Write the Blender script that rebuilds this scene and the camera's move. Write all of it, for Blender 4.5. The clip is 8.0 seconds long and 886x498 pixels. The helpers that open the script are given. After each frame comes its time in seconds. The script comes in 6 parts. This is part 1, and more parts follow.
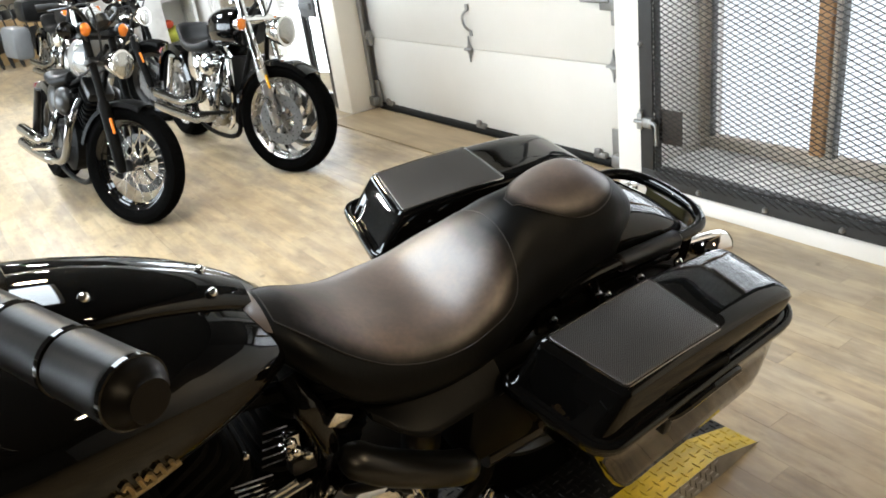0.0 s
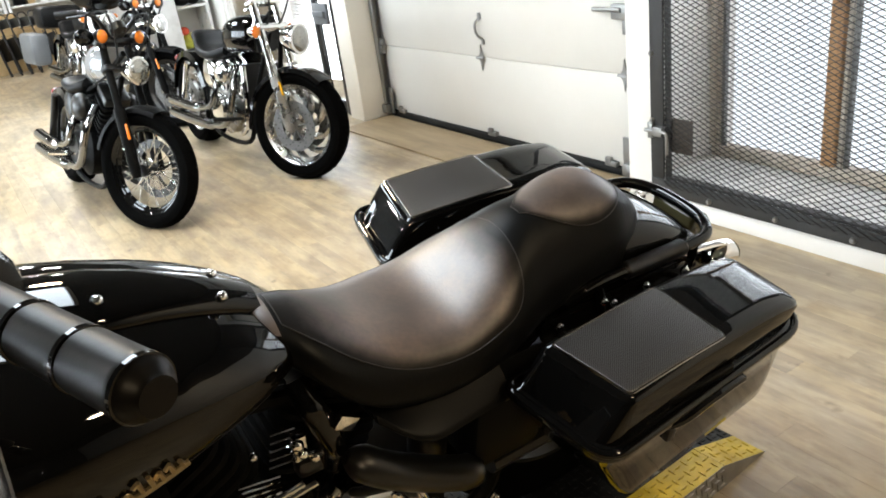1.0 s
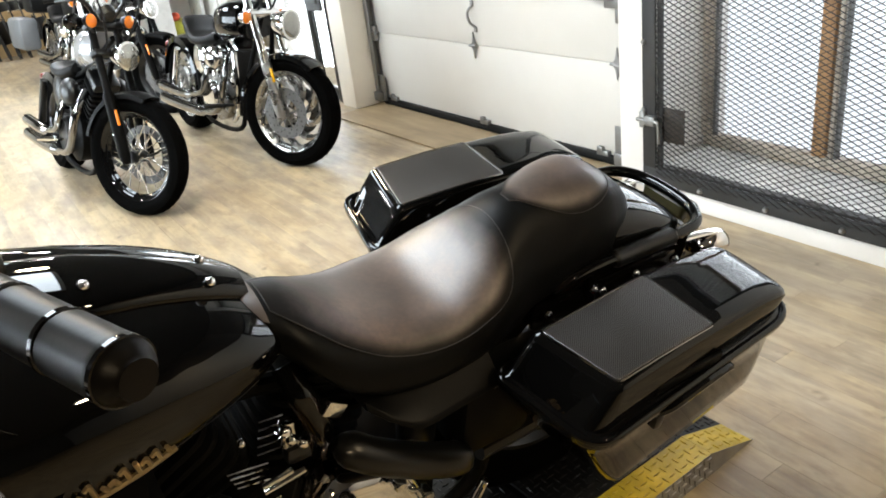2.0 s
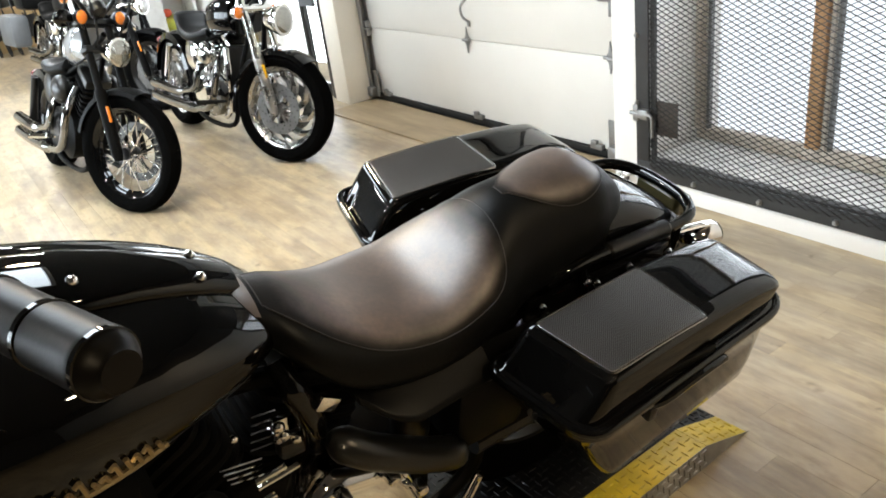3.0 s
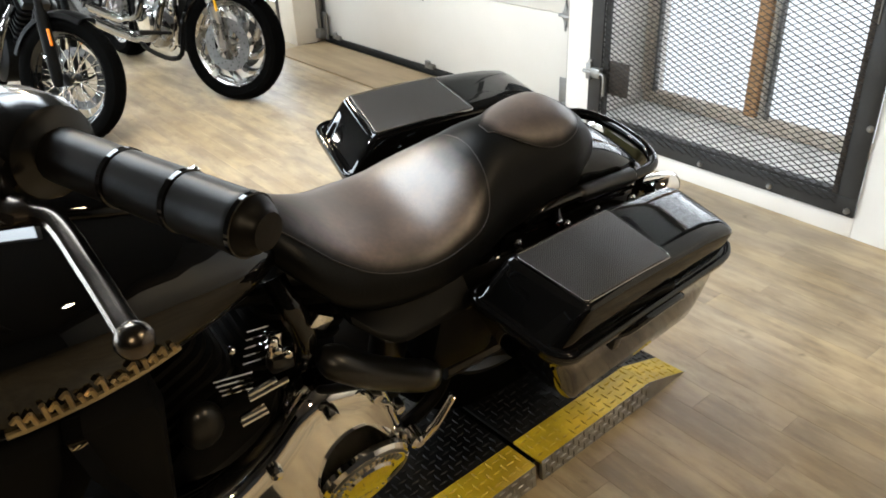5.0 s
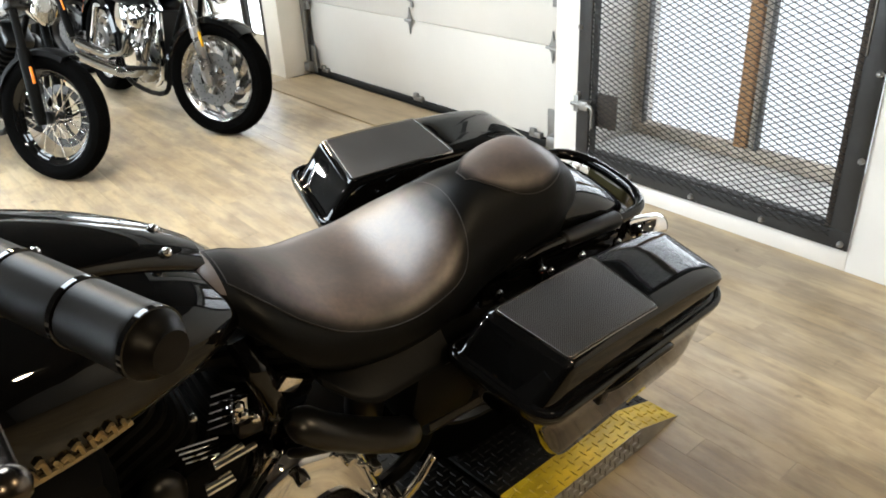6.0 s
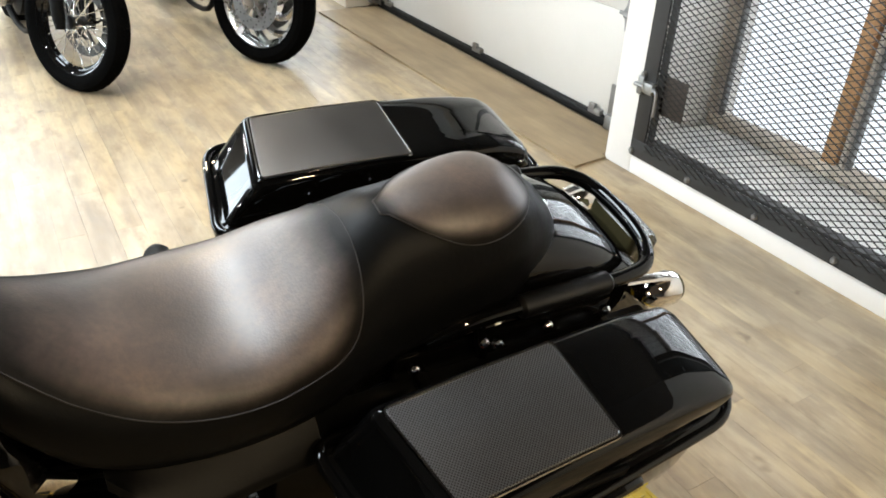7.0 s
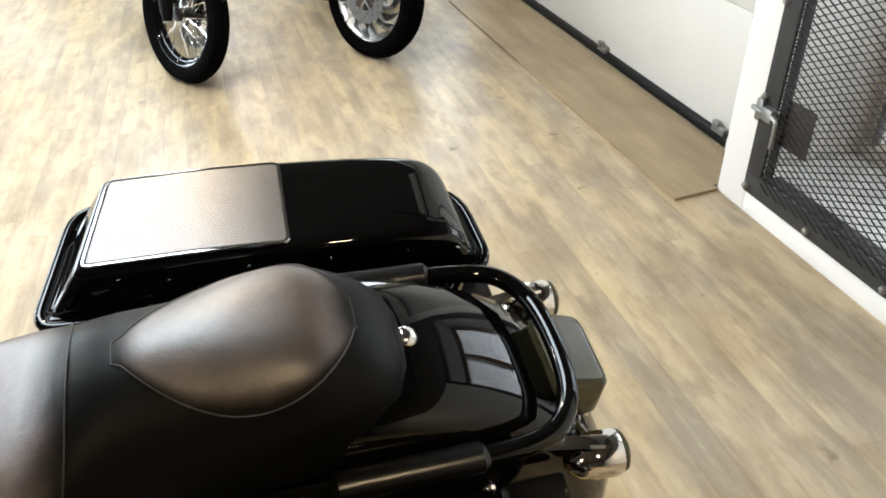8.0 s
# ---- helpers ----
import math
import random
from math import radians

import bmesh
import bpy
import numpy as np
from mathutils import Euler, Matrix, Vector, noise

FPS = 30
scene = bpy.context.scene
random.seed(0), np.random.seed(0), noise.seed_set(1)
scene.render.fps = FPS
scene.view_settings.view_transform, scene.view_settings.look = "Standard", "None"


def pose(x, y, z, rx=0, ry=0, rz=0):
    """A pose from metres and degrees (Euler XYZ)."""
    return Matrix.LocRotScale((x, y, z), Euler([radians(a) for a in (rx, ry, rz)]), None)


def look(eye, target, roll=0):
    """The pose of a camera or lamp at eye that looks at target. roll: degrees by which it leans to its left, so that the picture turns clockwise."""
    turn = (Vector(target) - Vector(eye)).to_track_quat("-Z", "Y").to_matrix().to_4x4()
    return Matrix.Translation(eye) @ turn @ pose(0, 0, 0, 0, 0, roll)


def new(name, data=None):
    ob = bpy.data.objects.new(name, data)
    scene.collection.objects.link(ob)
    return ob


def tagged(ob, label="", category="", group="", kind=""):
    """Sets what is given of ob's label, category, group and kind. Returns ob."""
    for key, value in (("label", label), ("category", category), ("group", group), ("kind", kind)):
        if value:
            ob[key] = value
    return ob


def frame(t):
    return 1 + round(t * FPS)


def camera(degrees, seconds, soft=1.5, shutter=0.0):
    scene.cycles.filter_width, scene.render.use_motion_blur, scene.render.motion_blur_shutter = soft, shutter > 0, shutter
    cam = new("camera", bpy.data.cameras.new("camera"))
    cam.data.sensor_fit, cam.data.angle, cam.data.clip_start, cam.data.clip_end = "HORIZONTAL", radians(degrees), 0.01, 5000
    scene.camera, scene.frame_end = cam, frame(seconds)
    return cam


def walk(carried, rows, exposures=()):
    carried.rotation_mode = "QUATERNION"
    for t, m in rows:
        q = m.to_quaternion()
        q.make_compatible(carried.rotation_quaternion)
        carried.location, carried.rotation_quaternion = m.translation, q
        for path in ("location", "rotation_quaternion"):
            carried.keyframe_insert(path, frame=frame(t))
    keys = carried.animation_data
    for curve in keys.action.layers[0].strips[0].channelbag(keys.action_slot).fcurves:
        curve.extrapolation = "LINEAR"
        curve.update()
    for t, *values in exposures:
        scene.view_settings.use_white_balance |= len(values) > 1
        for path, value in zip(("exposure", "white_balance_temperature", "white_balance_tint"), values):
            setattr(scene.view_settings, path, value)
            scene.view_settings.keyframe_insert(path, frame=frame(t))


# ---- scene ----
cam = camera(60.46, 8.0, 1.8)
PATH = [
    (0, (0.1019, 0.3713, 1.4005), (1.0558, 1.9232, 0.5748), -8.12),
    (0.5, (0.1036, 0.3555, 1.4069), (1.0380, 1.9318, 0.6055), -8.85),
    (1, (0.1005, 0.3529, 1.4055), (1.0349, 1.9274, 0.6007), -8.00),
    (1.5, (0.1018, 0.3509, 1.4045), (1.0436, 1.9125, 0.5834), -7.59),
    (3, (0.1094, 0.3528, 1.3942), (1.0582, 1.8974, 0.5493), -7.75),
    (3.5, (0.1156, 0.3491, 1.3938), (1.0687, 1.8843, 0.5369), -8.30),
    (4, (0.1399, 0.3592, 1.3780), (1.0162, 1.8614, 0.3903), -9.38),
    (5.5, (-0.0813, 0.3483, 1.4034), (1.0492, 1.7069, 0.4674), -0.38),
    (6, (0.0509, 0.3881, 1.4085), (1.1429, 1.7974, 0.5022), -3.00),
    (6.5, (0.3156, 0.4373, 1.4316), (1.2733, 1.9145, 0.4826), 0.85),
    (7, (0.5049, 0.6049, 1.3698), (1.3951, 2.0599, 0.3255), 2.50),
    (7.5, (0.7295, 0.7746, 1.3879), (1.4410, 2.2156, 0.1975), -1.30),
    (8, (1.0480, 0.7670, 1.3810), (1.4995, 2.3733, 0.2783), -1.03),
]
walk(cam, [(t, look(eye, target, roll)) for t, eye, target, roll in PATH], [(0.0, 0.0), (6.8, 0.0), (8.0, -0.10)])

# world, lamps and exposure
def set_world():
    w = bpy.data.worlds.new("world")
    scene.world = w
    w.use_nodes = True
    nt = w.node_tree
    sky = nt.nodes.new("ShaderNodeTexSky")
    sky.sky_type = "NISHITA"
    sky.sun_disc = False
    sky.sun_elevation = radians(38)
    sky.sun_rotation = radians(70)
    nt.links.new(sky.outputs[0], nt.nodes["Background"].inputs[0])
    nt.nodes["Background"].inputs[1].default_value = 0.12


set_world()


def area_lamp(name, m, w, h, power, color):
    d = bpy.data.lights.new(name, "AREA")
    d.shape, d.size, d.size_y, d.energy, d.color = "RECTANGLE", w, h, power, color
    ob = new(name, d)
    ob.matrix_world = m
    return ob


DAY = (0.86, 0.935, 1.0)
SKYBLUE = (0.78, 0.905, 1.0)
LAMP = (1.0, 0.975, 0.945)
WARM = (1.0, 0.775, 0.48)
LAMP_WATTS = 39


# ---------- materials ----------
def nodes_of(name):
    m = bpy.data.materials.new(name)
    m.use_nodes = True
    nt = m.node_tree
    return m, nt, nt.nodes["Principled BSDF"]


def val(b, **kw):
    for k, v in kw.items():
        key = {"rough": "Roughness", "metal": "Metallic", "coat": "Coat Weight", "coatr": "Coat Roughness", "spec": "Specular IOR Level",
               "ior": "IOR", "trans": "Transmission Weight", "sheen": "Sheen Weight", "aniso": "Anisotropic"}[k]
        b.inputs[key].default_value = v


def coords(nt, scale=(1, 1, 1), rot=(0, 0, 0)):
    c = nt.nodes.new("ShaderNodeTexCoord")
    mp = nt.nodes.new("ShaderNodeMapping")
    mp.inputs["Scale"].default_value = scale
    mp.inputs["Rotation"].default_value = rot
    nt.links.new(c.outputs["Object"], mp.inputs[0])
    return mp.outputs[0]


def noise_tex(nt, vec, scale, detail=4.0, rough=0.55):
    n = nt.nodes.new("ShaderNodeTexNoise")
    n.inputs["Scale"].default_value, n.inputs["Detail"].default_value, n.inputs["Roughness"].default_value = scale, detail, rough
    nt.links.new(vec, n.inputs["Vector"])
    return n.outputs["Fac"]


def ramp(nt, fac, stops):
    r = nt.nodes.new("ShaderNodeValToRGB")
    els = r.color_ramp.elements
    while len(els) < len(stops):
        els.new(0.5)
    for e, (p, c) in zip(els, stops):
        e.position, e.color = p, (*c, 1) if len(c) == 3 else c
    nt.links.new(fac, r.inputs[0])
    return r.outputs[0]


def mixc(nt, fac, a, b, mode="MIX"):
    m = nt.nodes.new("ShaderNodeMix")
    m.data_type, m.blend_type = "RGBA", mode
    if isinstance(fac, (int, float)):
        m.inputs[0].default_value = fac
    else:
        nt.links.new(fac, m.inputs[0])
    for s, v in ((6, a), (7, b)):
        if isinstance(v, tuple):
            m.inputs[s].default_value = (*v[:3], 1)
        else:
            nt.links.new(v, m.inputs[s])
    return m.outputs[2]


def maprange(nt, v, a, b, c, d):
    m = nt.nodes.new("ShaderNodeMapRange")
    for i, x in enumerate((a, b, c, d)):
        m.inputs[i + 1].default_value = x
    nt.links.new(v, m.inputs[0])
    return m.outputs[0]


def bump(nt, b, h, strength, dist=0.01):
    n = nt.nodes.new("ShaderNodeBump")
    n.inputs["Strength"].default_value, n.inputs["Distance"].default_value = strength, dist
    nt.links.new(h, n.inputs["Height"])
    nt.links.new(n.outputs[0], b.inputs["Normal"])


def simple(name, color, rough=0.5, metal=0.0, var=0.15, scale=6.0, grain=60.0, bumpy=0.05, coat=0.0, roughvar=0.1, spec=0.5):
    m, nt, b = nodes_of(name)
    v = coords(nt)
    big, fine = noise_tex(nt, v, scale), noise_tex(nt, v, grain, 3)
    lo = tuple(c * (1 - var) for c in color)
    hi = tuple(min(1, c * (1 + var)) for c in color)
    c1 = ramp(nt, big, [(0.3, lo), (0.7, hi)])
    c2 = mixc(nt, maprange(nt, fine, 0.3, 0.7, 0.0, 0.25), c1, lo)
    nt.links.new(c2, b.inputs["Base Color"])
    nt.links.new(maprange(nt, big, 0.3, 0.7, max(0.02, rough - roughvar / 2), rough + roughvar / 2), b.inputs["Roughness"])
    val(b, metal=metal, coat=coat, coatr=0.03, spec=spec)
    if bumpy:
        bump(nt, b, fine, bumpy, 0.003)
    return m


def mat_gloss_black():
    m, nt, b = nodes_of("gloss_black_paint")
    v = coords(nt)
    n = noise_tex(nt, v, 7.0, 5)
    nt.links.new(ramp(nt, n, [(0.3, (0.0015, 0.0015, 0.0015)), (0.8, (0.003, 0.003, 0.003))]), b.inputs["Base Color"])
    nt.links.new(maprange(nt, noise_tex(nt, v, 30.0, 6), 0.4, 0.8, 0.012, 0.04), b.inputs["Roughness"])
    val(b, spec=0.40)
    return m


def mat_leather():
    m, nt, b = nodes_of("burnished_brown_leather")
    v = coords(nt)
    blotch = noise_tex(nt, v, 9.0, 5, 0.6)
    fine = noise_tex(nt, v, 120.0, 3)
    vo = nt.nodes.new("ShaderNodeTexVoronoi")
    vo.inputs["Scale"].default_value = 320.0
    nt.links.new(v, vo.inputs["Vector"])
    col = ramp(nt, blotch, [(0.34, (0.050, 0.034, 0.026)), (0.52, (0.086, 0.057, 0.043)), (0.70, (0.135, 0.083, 0.057))])
    col = mixc(nt, maprange(nt, fine, 0.35, 0.7, 0.0, 0.35), col, (0.022, 0.017, 0.014))
    # brown mid-pad; burnish plus shade put into the colour darkens towards the seams
    edge_fade = nt.nodes.new("ShaderNodeAttribute")
    edge_fade.attribute_name = "edge_fade"
    ragged = nt.nodes.new("ShaderNodeMath")
    ragged.operation = "MULTIPLY_ADD"
    ragged.inputs[1].default_value, ragged.inputs[2].default_value = 0.5, -0.25
    nt.links.new(blotch, ragged.inputs[0])
    amount = nt.nodes.new("ShaderNodeMath")
    nt.links.new(edge_fade.outputs["Fac"], amount.inputs[0])
    nt.links.new(ragged.outputs[0], amount.inputs[1])
    fac = maprange(nt, amount.outputs[0], 0.05, 0.85, 0.0, 1.0)
    col = mixc(nt, fac, (0.0065, 0.0054, 0.0048), col)
    nt.links.new(col, b.inputs["Base Color"])
    nt.links.new(maprange(nt, blotch, 0.3, 0.7, 0.41, 0.51), b.inputs["Roughness"])
    # shine kept in the middle, cut at the rim to drop an unwanted reflection
    nt.links.new(maprange(nt, fac, 0.0, 1.0, 0.13, 0.90), b.inputs["Specular IOR Level"])
    nt.links.new(maprange(nt, fac, 0.3, 1.0, 0.0, 0.22), b.inputs["Coat Weight"])
    val(b, coatr=0.40)
    bump(nt, b, vo.outputs["Distance"], 0.10, 0.0015)
    return m


def mat_floor():
    m, nt, b = nodes_of("vinyl_plank_wood")
    v = coords(nt)
    inf = nt.nodes.new("ShaderNodeObjectInfo")
    isl = nt.nodes.new("ShaderNodeNewGeometry")
    add = nt.nodes.new("ShaderNodeMath")
    add.operation = "ADD"
    nt.links.new(inf.outputs["Random"], add.inputs[0])
    nt.links.new(isl.outputs["Random Per Island"], add.inputs[1])
    fr = nt.nodes.new("ShaderNodeMath")
    fr.operation = "FRACT"
    nt.links.new(add.outputs[0], fr.inputs[0])
    rnd = fr.outputs[0]
    # the grain is shifted from plank to plank
    comb = nt.nodes.new("ShaderNodeCombineXYZ")
    mul = nt.nodes.new("ShaderNodeMath")
    mul.operation = "MULTIPLY"
    mul.inputs[1].default_value = 37.0
    nt.links.new(rnd, mul.inputs[0])
    for i in range(3):
        nt.links.new(mul.outputs[0], comb.inputs[i])
    va = nt.nodes.new("ShaderNodeVectorMath")
    nt.links.new(v, va.inputs[0])
    nt.links.new(comb.outputs[0], va.inputs[1])
    mp = nt.nodes.new("ShaderNodeMapping")
    mp.inputs["Scale"].default_value = (9.0, 0.9, 1.0)
    nt.links.new(va.outputs[0], mp.inputs[0])
    mp2 = nt.nodes.new("ShaderNodeMapping")
    mp2.inputs["Scale"].default_value = (42.0, 4.5, 1.0)
    nt.links.new(va.outputs[0], mp2.inputs[0])
    broad = noise_tex(nt, mp.outputs[0], 1.0, 5, 0.6)
    fine = noise_tex(nt, mp2.outputs[0], 1.0, 5, 0.6)
    tone = ramp(nt, rnd, [(0.0, (0.398, 0.316, 0.197)), (0.25, (0.425, 0.340, 0.213)), (0.5, (0.436, 0.355, 0.230)), (0.75, (0.409, 0.335, 0.227)), (1.0, (0.434, 0.358, 0.240))])
    dark = ramp(nt, broad, [(0.28, (0.44, 0.43, 0.43)), (0.47, (0.84, 0.82, 0.81)), (0.60, (1.02, 1.0, 0.94)), (0.78, (1.18, 1.15, 1.02))])
    col = mixc(nt, 1.0, tone, dark, "MULTIPLY")
    col = mixc(nt, maprange(nt, fine, 0.48, 0.76, 0.0, 0.55), col, (0.19, 0.152, 0.115))
    # broad grey and tan drifts that run on over several planks
    pos = nt.nodes.new("ShaderNodeNewGeometry")
    mp3 = nt.nodes.new("ShaderNodeMapping")
    mp3.inputs["Scale"].default_value = (6.0, 2.4, 1.0)
    nt.links.new(pos.outputs["Position"], mp3.inputs[0])
    drift = noise_tex(nt, mp3.outputs[0], 1.0, 4, 0.55)
    col = mixc(nt, maprange(nt, drift, 0.50, 0.66, 0.0, 0.66), col, (0.205, 0.168, 0.125))
    col = mixc(nt, maprange(nt, drift, 0.46, 0.30, 0.0, 0.45), col, (0.520, 0.430, 0.272))
    mp4 = nt.nodes.new("ShaderNodeMapping")
    mp4.inputs["Scale"].default_value = (15.0, 5.0, 1.0)
    nt.links.new(pos.outputs["Position"], mp4.inputs[0])
    scuff = noise_tex(nt, mp4.outputs[0], 1.0, 6, 0.65)
    col = mixc(nt, maprange(nt, scuff, 0.50, 0.68, 0.0, 0.68), col, (0.185, 0.138, 0.088))
    col = mixc(nt, maprange(nt, scuff, 0.44, 0.28, 0.0, 0.40), col, (0.555, 0.466, 0.310))
    dust = noise_tex(nt, pos.outputs["Position"], 0.9, 5, 0.6)
    col = mixc(nt, maprange(nt, dust, 0.50, 0.74, 0.0, 0.30), col, (0.46, 0.43, 0.37))
    mp5 = nt.nodes.new("ShaderNodeMapping")
    mp5.inputs["Scale"].default_value = (2.6, 1.0, 1.0)
    nt.links.new(pos.outputs["Position"], mp5.inputs[0])
    stain = noise_tex(nt, mp5.outputs[0], 1.0, 6, 0.62)
    col = mixc(nt, maprange(nt, stain, 0.52, 0.68, 0.0, 0.55), col, (0.265, 0.192, 0.105))
    col = mixc(nt, maprange(nt, stain, 0.46, 0.32, 0.0, 0.30), col, (0.520, 0.455, 0.335))
    spots = noise_tex(nt, pos.outputs["Position"], 11.0, 2, 0.5)
    col = mixc(nt, maprange(nt, spots, 0.69, 0.78, 0.0, 0.7), col, (0.10, 0.075, 0.05))
    nt.links.new(col, b.inputs["Base Color"])
    nt.links.new(maprange(nt, dust, 0.3, 0.7, 0.30, 0.44), b.inputs["Roughness"])
    val(b, spec=0.5)
    bump(nt, b, fine, 0.08, 0.002)
    return m


def mat_wood(name, a, c, along=(1.0, 18.0, 18.0), rough=0.6, flame=False):
    m, nt, b = nodes_of(name)
    v = coords(nt, along)
    n = noise_tex(nt, v, 1.6, 6, 0.6)
    if flame:
        w = nt.nodes.new("ShaderNodeTexWave")
        w.inputs["Scale"].default_value, w.inputs["Distortion"].default_value, w.inputs["Detail"].default_value = 1.4, 9.0, 3.0
        nt.links.new(v, w.inputs["Vector"])
        n2 = mixc(nt, 0.5, n, w.outputs["Color"])
        col = ramp(nt, n2, [(0.25, a), (0.75, c)])
    else:
        col = ramp(nt, n, [(0.3, a), (0.7, c)])
    st = noise_tex(nt, coords(nt), 3.0, 5)
    col = mixc(nt, maprange(nt, st, 0.5, 0.75, 0, 0.4), col, tuple(x * 0.55 for x in a))
    nt.links.new(col, b.inputs["Base Color"])
    val(b, rough=rough)
    bump(nt, b, n, 0.15, 0.004)
    return m


def mat_speaker_grille():
    m, nt, b = nodes_of("perforated_speaker_cloth")
    v = coords(nt, (1, 1, 0.0), (0, 0, radians(45)))
    ch = nt.nodes.new("ShaderNodeTexVoronoi")
    ch.inputs["Scale"].default_value = 330.0
    ch.inputs["Randomness"].default_value = 0.0
    nt.links.new(v, ch.inputs["Vector"])
    hole = maprange(nt, ch.outputs["Distance"], 0.25, 0.42, 0.0, 1.0)
    big = noise_tex(nt, coords(nt), 8.0, 4)
    met = ramp(nt, big, [(0.3, (0.145, 0.139, 0.136)), (0.7, (0.192, 0.185, 0.181))])
    nt.links.new(mixc(nt, hole, (0.045, 0.038, 0.034), met), b.inputs["Base Color"])
    nt.links.new(maprange(nt, big, 0.3, 0.7, 0.34, 0.44), b.inputs["Roughness"])
    val(b, metal=0.9)
    bump(nt, b, hole, 0.12, 0.0005)
    return m


def mat_chrome(name="chrome", tint=(0.90, 0.89, 0.87), rough=0.06):
    m, nt, b = nodes_of(name)
    v = coords(nt)
    n = noise_tex(nt, v, 14.0, 5)
    nt.links.new(ramp(nt, n, [(0.3, tuple(t * 0.9 for t in tint)), (0.7, tint)]), b.inputs["Base Color"])
    nt.links.new(maprange(nt, n, 0.35, 0.75, rough * 0.7, rough * 1.8), b.inputs["Roughness"])
    val(b, metal=1.0)
    return m


def mat_glass(name="clear_glass", tint=(1, 1, 1), rough=0.0):
    m, nt, b = nodes_of(name)
    b.inputs["Base Color"].default_value = (*tint, 1)
    val(b, rough=rough, trans=1.0, ior=1.45)
    return m


def mat_glow(name, color, strength):
    m = bpy.data.materials.new(name)
    m.use_nodes = True
    nt = m.node_tree
    nt.nodes.remove(nt.nodes["Principled BSDF"])
    e = nt.nodes.new("ShaderNodeEmission")
    e.inputs["Strength"].default_value = strength
    n = noise_tex(nt, coords(nt), 0.7, 3)
    nt.links.new(ramp(nt, n, [(0.3, tuple(c * 0.985 for c in color)), (0.7, color)]), e.inputs["Color"])
    nt.links.new(e.outputs[0], nt.nodes["Material Output"].inputs[0])
    return m


BLACK = mat_gloss_black()
LEATHER = mat_leather()
SKIRT = simple("black_seat_vinyl", (0.0037, 0.0038, 0.0039), 0.42, var=0.3, grain=150, bumpy=0.12, spec=0.11)
SATIN = simple("satin_black_metal", (0.004, 0.004, 0.004), 0.32, 0.0, var=0.25, bumpy=0.03, spec=0.45)
HOUSING = simple("worn_black_housing", (0.003, 0.003, 0.003), 0.20, 0.0, var=0.3, bumpy=0.03, spec=0.36)
GRIP = simple("satin_grip_rubber", (0.004, 0.0034, 0.0030), 0.42, 0.0, var=0.3, grain=120, bumpy=0.05, spec=0.13)
DARK = simple("dark_engine_paint", (0.003, 0.003, 0.003), 0.5, 0.0, var=0.3, bumpy=0.1, spec=0.07)
RUBBER = simple("black_rubber", (0.006, 0.006, 0.006), 0.6, var=0.25, grain=90, bumpy=0.15, spec=0.25)
TYRE = simple("tyre_rubber", (0.002, 0.002, 0.002), 0.7, var=0.3, grain=70, bumpy=0.15, spec=0.008)
CHROME = mat_chrome()
DCHROME = mat_chrome("dark_chrome", (0.10, 0.085, 0.072), 0.20)
GREYCHROME = mat_chrome("smoked_chrome", (0.26, 0.255, 0.245), 0.09)
THREAD = simple("worn_seam_thread", (0.020, 0.017, 0.015), 0.6, var=0.4, scale=30, bumpy=0.1)
TRIM = mat_chrome("edge_chrome", (0.42, 0.415, 0.41), 0.10)
ALLOY = mat_chrome("brushed_alloy", (0.42, 0.41, 0.395), 0.24)
STEEL = simple("grey_steel", (0.16, 0.16, 0.155), 0.42, 0.8, var=0.25, bumpy=0.06)
DISC = simple("dark_brake_steel", (0.060, 0.058, 0.055), 0.30, 0.9, var=0.3, bumpy=0.04)
LATTICE = simple("dark_expanded_steel", (0.016, 0.0145, 0.013), 0.55, 0.1, var=0.4, scale=15, bumpy=0.1, spec=0.3)
GATE = simple("dark_painted_steel", (0.026, 0.027, 0.028), 0.45, 0.2, var=0.3, bumpy=0.1)
GALV = simple("galvanised_steel", (0.27, 0.27, 0.265), 0.4, 0.85, var=0.2, bumpy=0.08)
GRILLE = mat_speaker_grille()
WALL = simple("white_wall_paint", (0.72, 0.705, 0.675), 0.55, var=0.04, scale=2.5, grain=45, bumpy=0.06)
CREAM = simple("off_white_wall_paint", (0.70, 0.66, 0.58), 0.6, var=0.06, scale=2.0, grain=45, bumpy=0.06)
DOORW = simple("white_door_skin", (0.60, 0.588, 0.552), 0.42, var=0.04, scale=1.8, grain=140, bumpy=0.05)
RUST = simple("rusty_dark_steel", (0.060, 0.046, 0.036), 0.6, 0.2, var=0.4, scale=20, bumpy=0.1)
DIM = simple("dark_grey_wall", (0.045, 0.042, 0.039), 0.6, var=0.15, scale=2.0)
# unseen upper wall, coloured dark to keep the lids' reflections dark
TAUPE = simple("dark_taupe_upper_wall", (0.075, 0.062, 0.052), 0.6, var=0.12, scale=2.0)
CEIL = simple("ceiling_dark", (0.06, 0.055, 0.05), 0.8, var=0.05, scale=1.5)
SILL = simple("dusty_white_sill", (0.72, 0.72, 0.70), 0.7, var=0.25, scale=9, grain=40, bumpy=0.15)
FLOOR = mat_floor()
JOINT = simple("dark_joint", (0.33, 0.275, 0.185), 0.7, var=0.3)
PLY = mat_wood("plywood", (0.205, 0.152, 0.090), (0.335, 0.255, 0.150), (7.0, 1.1, 4.0), 0.5)
OAK = mat_wood("brown_window_wood", (0.36, 0.18, 0.07), (0.55, 0.31, 0.14), (14.0, 14.0, 1.0), 0.6)
OLDWOOD = mat_wood("weathered_frame_wood", (0.46, 0.39, 0.31), (0.70, 0.63, 0.54), (12.0, 12.0, 1.0), 0.75)
